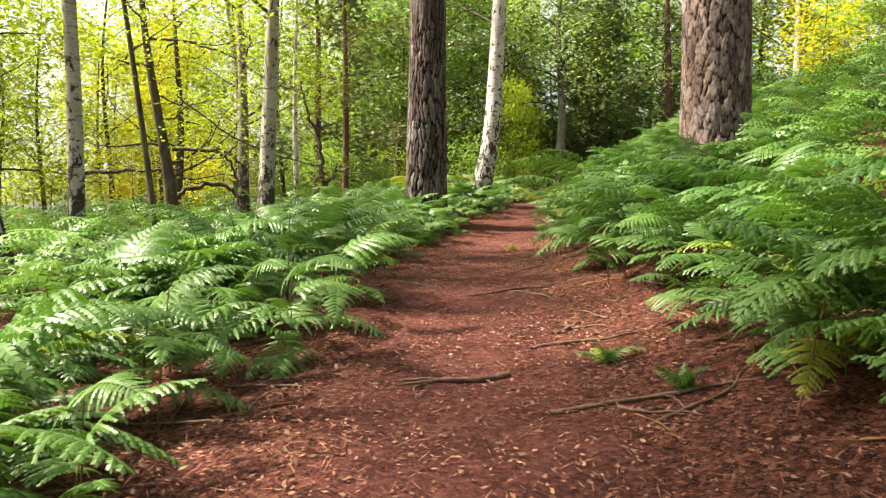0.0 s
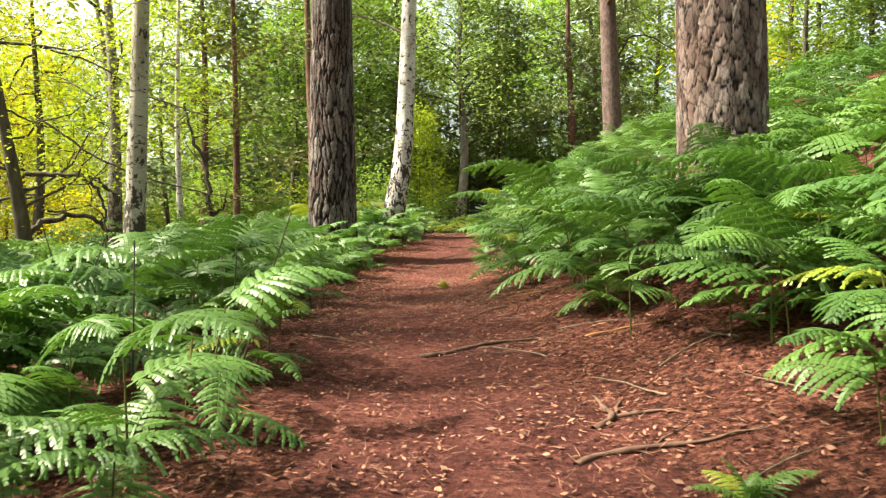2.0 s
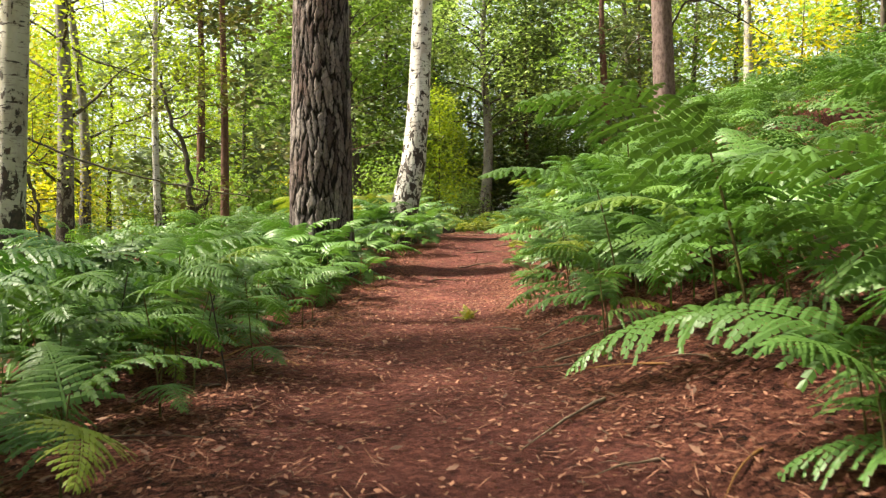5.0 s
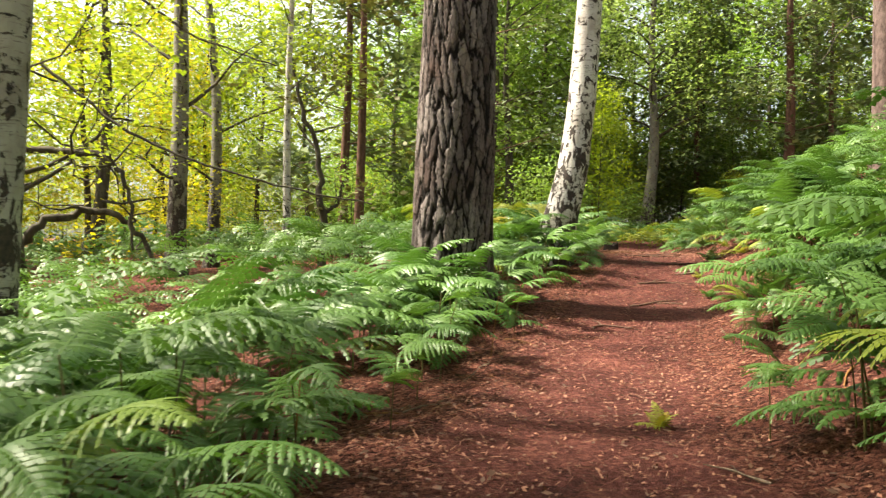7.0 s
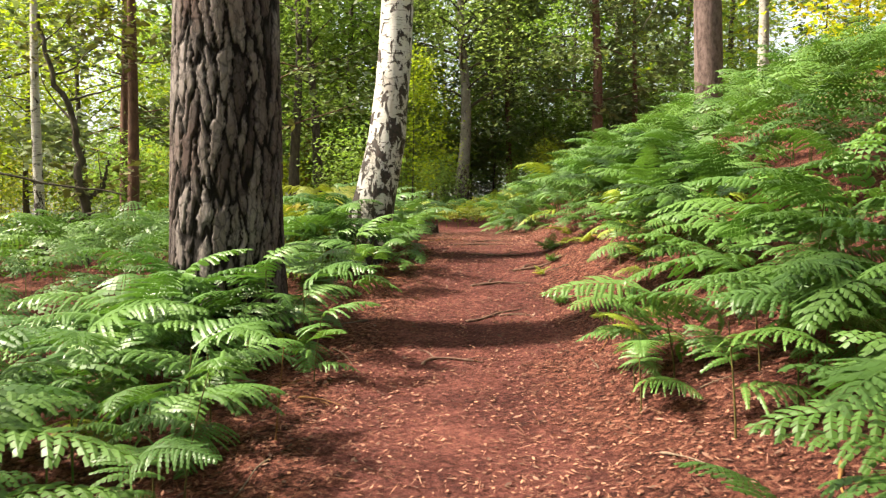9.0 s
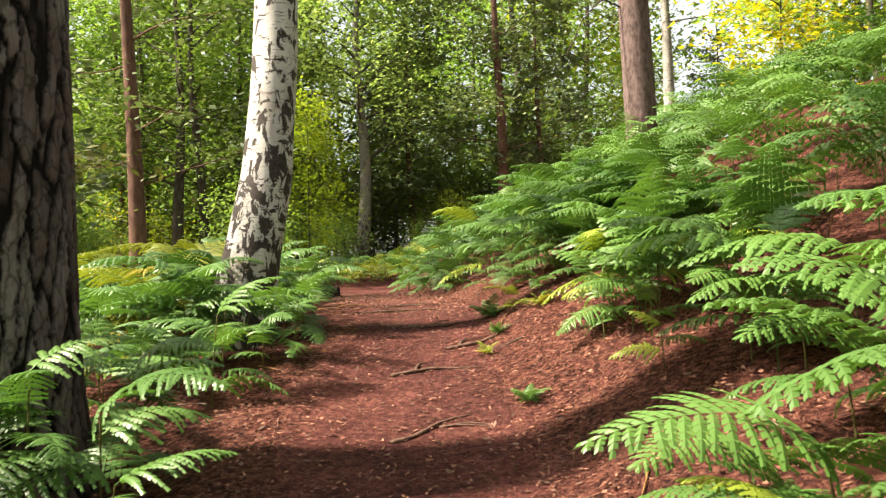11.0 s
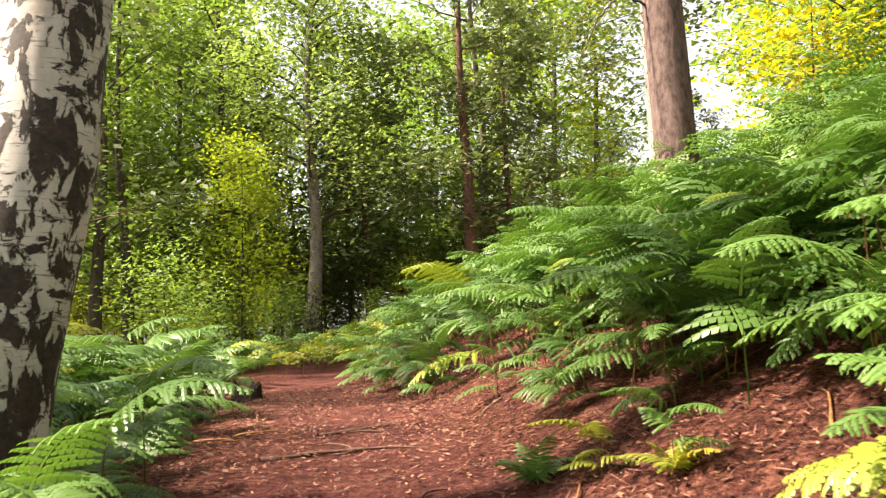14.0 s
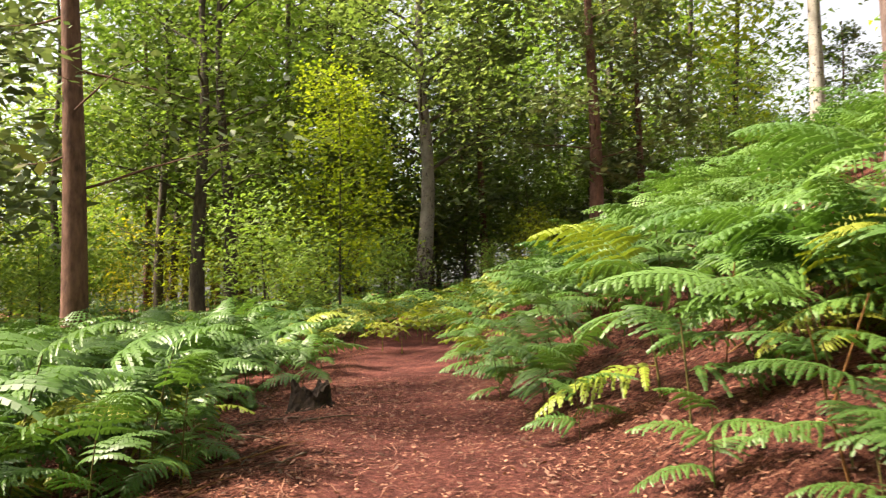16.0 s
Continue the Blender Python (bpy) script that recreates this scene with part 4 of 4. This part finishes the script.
for k in range(115):
    y = rng.uniform(2, 30)
    sd = rng.choice([-1, 1])
    x = float(path_x(y)) + sd * rng.uniform(0.75, 1.7)
    ground_stick("fallen_twig", x, y, rng.random() * 6.28, rng.uniform(0.3, 0.9), rng.uniform(0.004, 0.009), M_TWIG if k % 3 else M_STEM_DRY, "thin dry twig lying on the soil", "twig", "twigs beside the path", 0.9, 0.08, 9, k % 2)

# the rotten stump beside the path
stump = thing("tree_stump", 2.5, 28.75, "small dark rotten tree stump beside the path", "stump")
th = np.linspace(0, 2 * np.pi, 36, endpoint=False)
top = 0.18 + 0.04 * np.sin(th * 2 + 1) + rng.normal(0, 0.022, 36)
rings = []
for k, (f, g) in enumerate([(-0.1, 1.35), (0.0, 1.25), (0.3, 1.08), (0.7, 1.0), (1.0, 0.97), (0.96, 0.82), (0.72, 0.6), (0.6, 0.3), (0.58, 0.02)]):
    rad = 0.135 * g * (1 + 0.10 * np.sin(th * 5 + 2) + rng.normal(0, 0.03, 36))
    rings.append(np.stack([rad * 1.15 * np.cos(th), rad * np.sin(th), np.maximum(f, -0.3) * top], -1))
V = np.concatenate(rings)
i, j = np.meshgrid(np.arange(len(rings) - 1), np.arange(36), indexing="ij")
a, b = (i * 36 + j).ravel(), (i * 36 + (j + 1) % 36).ravel()
F = np.stack([a, b, b + 36, a + 36], 1)
part("bark", np_mesh("bark", V, F[:36 * 4], M_ROTTEN, None, False), stump)
part("rotten_core", np_mesh("rotten_core", V, F[36 * 4:], M_ROTTEN, None, False), stump, "broken rotten wood")

# thick clumps: round the birch's foot, before the pine on the bank, along the steep edge
CLUMPS = [(4.2, 25.3, 1.15, 3.3), (4.45, 26.2, 1.15, 3.6), (4.1, 27.2, 1.0, 3.0), (4.9, 24.6, 1.2, 3.5), (4.6, 23.7, 1.1, 3.1), (5.3, 24.0, 1.2, 3.8),
          (0.95, 21.5, 0.95, 5.2), (1.3, 21.3, 0.8, 5.6), (0.5, 21.4, 1.0, 4.6), (1.45, 22.2, 0.75, 5.8), (0.2, 20.8, 1.0, 5.0), (0.75, 20.6, 0.85, 0.2),
          (2.3, 8.5, 1.1, 4.2), (2.8, 8.7, 1.25, 4.6), (3.4, 8.9, 1.3, 4.0), (2.3, 9.3, 1.1, 3.5), (2.6, 8.0, 1.1, 3.7),
          (1.75, 9.8, 1.25, 3.4), (2.0, 10.7, 1.35, 3.0), (1.75, 11.5, 1.3, 3.6), (2.1, 12.3, 1.35, 3.2), (1.85, 13.2, 1.25, 2.9),
          (3.45, 19.6, 0.6, 3.0), (3.7, 20.5, 0.65, 3.6), (3.5, 21.6, 0.45, 3.2), (3.9, 22.2, 0.6, 2.8), (3.75, 23.1, 0.55, 3.4), (4.0, 23.7, 0.6, 3.0), (4.3, 22.9, 0.8, 3.3), (3.95, 24.6, 0.6, 3.7),
          (4.2, 21.3, 0.9, 3.1), (3.2, 18.9, 0.6, 3.4),
          (-0.2, 17.95, 0.9, 5.0), (0.25, 18.3, 0.85, 5.6), (-0.65, 18.1, 0.95, 4.4), (0.35, 18.95, 0.8, 6.0), (-0.95, 18.4, 1.0, 4.0), (-0.1, 17.3, 0.8, 5.4), (-0.75, 17.4, 0.95, 4.8),
          (-0.75, 7.2, 0.85, 0.1), (-0.72, 8.1, 0.8, 6.0), (-0.85, 6.3, 0.85, 0.4), (-0.72, 9.1, 0.85, 0.2), (-0.7, 10.3, 0.8, 5.9)]
for k, (x, y, s, face) in enumerate(CLUMPS):
    copy_thing(kinds[(k * 3 + 2) % 8], Matrix.Translation((x, y, float(ground_z(x, y)))) @ Matrix.Rotation(face, 4, "Z") @ Matrix.Scale(s, 4))

# low fern tufts and dry stalks at the path's edge
def fern_tuft(x, y, s, mat, label):
    t = thing("fern_tuft", x, y, label, "fern", "fern tufts by the path")
    for k in range(7):
        f = part("frond", FROND[mat][k % 5], t)
        f.matrix_basis = Matrix.Translation((0, 0, 0.01)) @ Matrix.Rotation(k * 0.9 + rng.normal(0, 0.25), 4, "Z") @ Matrix.Rotation(rng.uniform(-0.75, -0.05), 4, "Y") @ Matrix.Scale(s * rng.uniform(0.75, 1.15), 4)


for x, y, s in [(0.98, 5.1, 0.30), (1.22, 4.3, 0.26), (3.25, 22.35, 0.36), (2.62, 19.6, 0.25), (1.98, 29.4, 0.25), (3.05, 21.5, 0.2), (-0.55, 15.6, 0.3)]:
    fern_tuft(x, y, s, "green", "low bright green fern tuft on the path's edge")
for x, y, s in [(1.16, 14.25, 0.20), (3.5, 21.6, 0.28), (2.8, 21.0, 0.17), (-0.75, 12.9, 0.25)]:
    fern_tuft(x, y, s, "yellow", "low yellow-green fern tuft on the path's edge")
for x, y, lean in [(1.5, 3.6, 0.25), (-1.15, 10.4, -0.3), (-0.6, 12.9, 0.05), (3.75, 20.7, -0.05), (0.15, 16.4, 0.1), (-0.9, 6.0, 0.1), (3.9, 22.6, 0.2), (4.1, 24.0, -0.2)]:
    st = thing("dry_stalk", x, y, "dry orange-brown bracken stalk standing in the soil", "stalk", "dry stalks by the path")
    zs = np.linspace(-0.05, 0.5, 8)
    part("stalk", np_mesh("stalk", *tube(np.stack([lean * zs, 0.05 * zs, zs], -1), np.linspace(0.006, 0.003, 8), 6), M_STEM_DRY, None, True), st)

for k in range(46):
    right = k < 30
    y = rng.uniform(17.5, 27.5) if right else rng.uniform(2.5, 12)
    x = float(path_x(y)) + (rng.uniform(1.2, 3.0) if right else -rng.uniform(0.9, 2.2))
    st = thing("dry_stalk", x, y, "thin reddish bare bracken stalk" if right else "dark bare bracken stalk standing among fronds", "stalk", "bare stalks in the bracken")
    tall, lx, ly = rng.uniform(0.3, 0.65) if right else rng.uniform(0.6, 0.95), *rng.normal(0, 0.22, 2)
    zs = np.linspace(-0.05, tall, 7)
    part("stalk", np_mesh("stalk", *tube(np.stack([lx * zs, ly * zs, zs], -1), np.linspace(0.006, 0.003, 7), 5), M_STEM_DRY if right else M_BARK_D, None, True), st)

# a fallen log in the bracken beyond the stump
log = thing("fallen_log", -1.6, 41.0, "dark mossy fallen log lying in the bracken", "log")
xs = np.linspace(0, 3.4, 18)
V, F = tube(np.stack([xs, 0.25 * xs + 0.05 * np.sin(xs * 2), ground_z(xs - 1.6, 41 + 0.25 * xs) - log.location.z + 0.30 + 0.08 * xs], -1), 0.17 - 0.02 * xs, 14)
V += rng.normal(0, 0.006, V.shape)
part("log_bark", np_mesh("log_bark", V, F, M_BARK_D, None, True), log)
for x, sgn in ((0.9, 1), (2.3, -1)):
    P, R = limb((x, 0.25 * x, 0.45), sgn * 1.4, 0.8, 0.5, 0.04, 0.1, 6)
    part("branch_stub", np_mesh("branch_stub", *tube(P, R, 6), M_BARK_D, None, True), log)
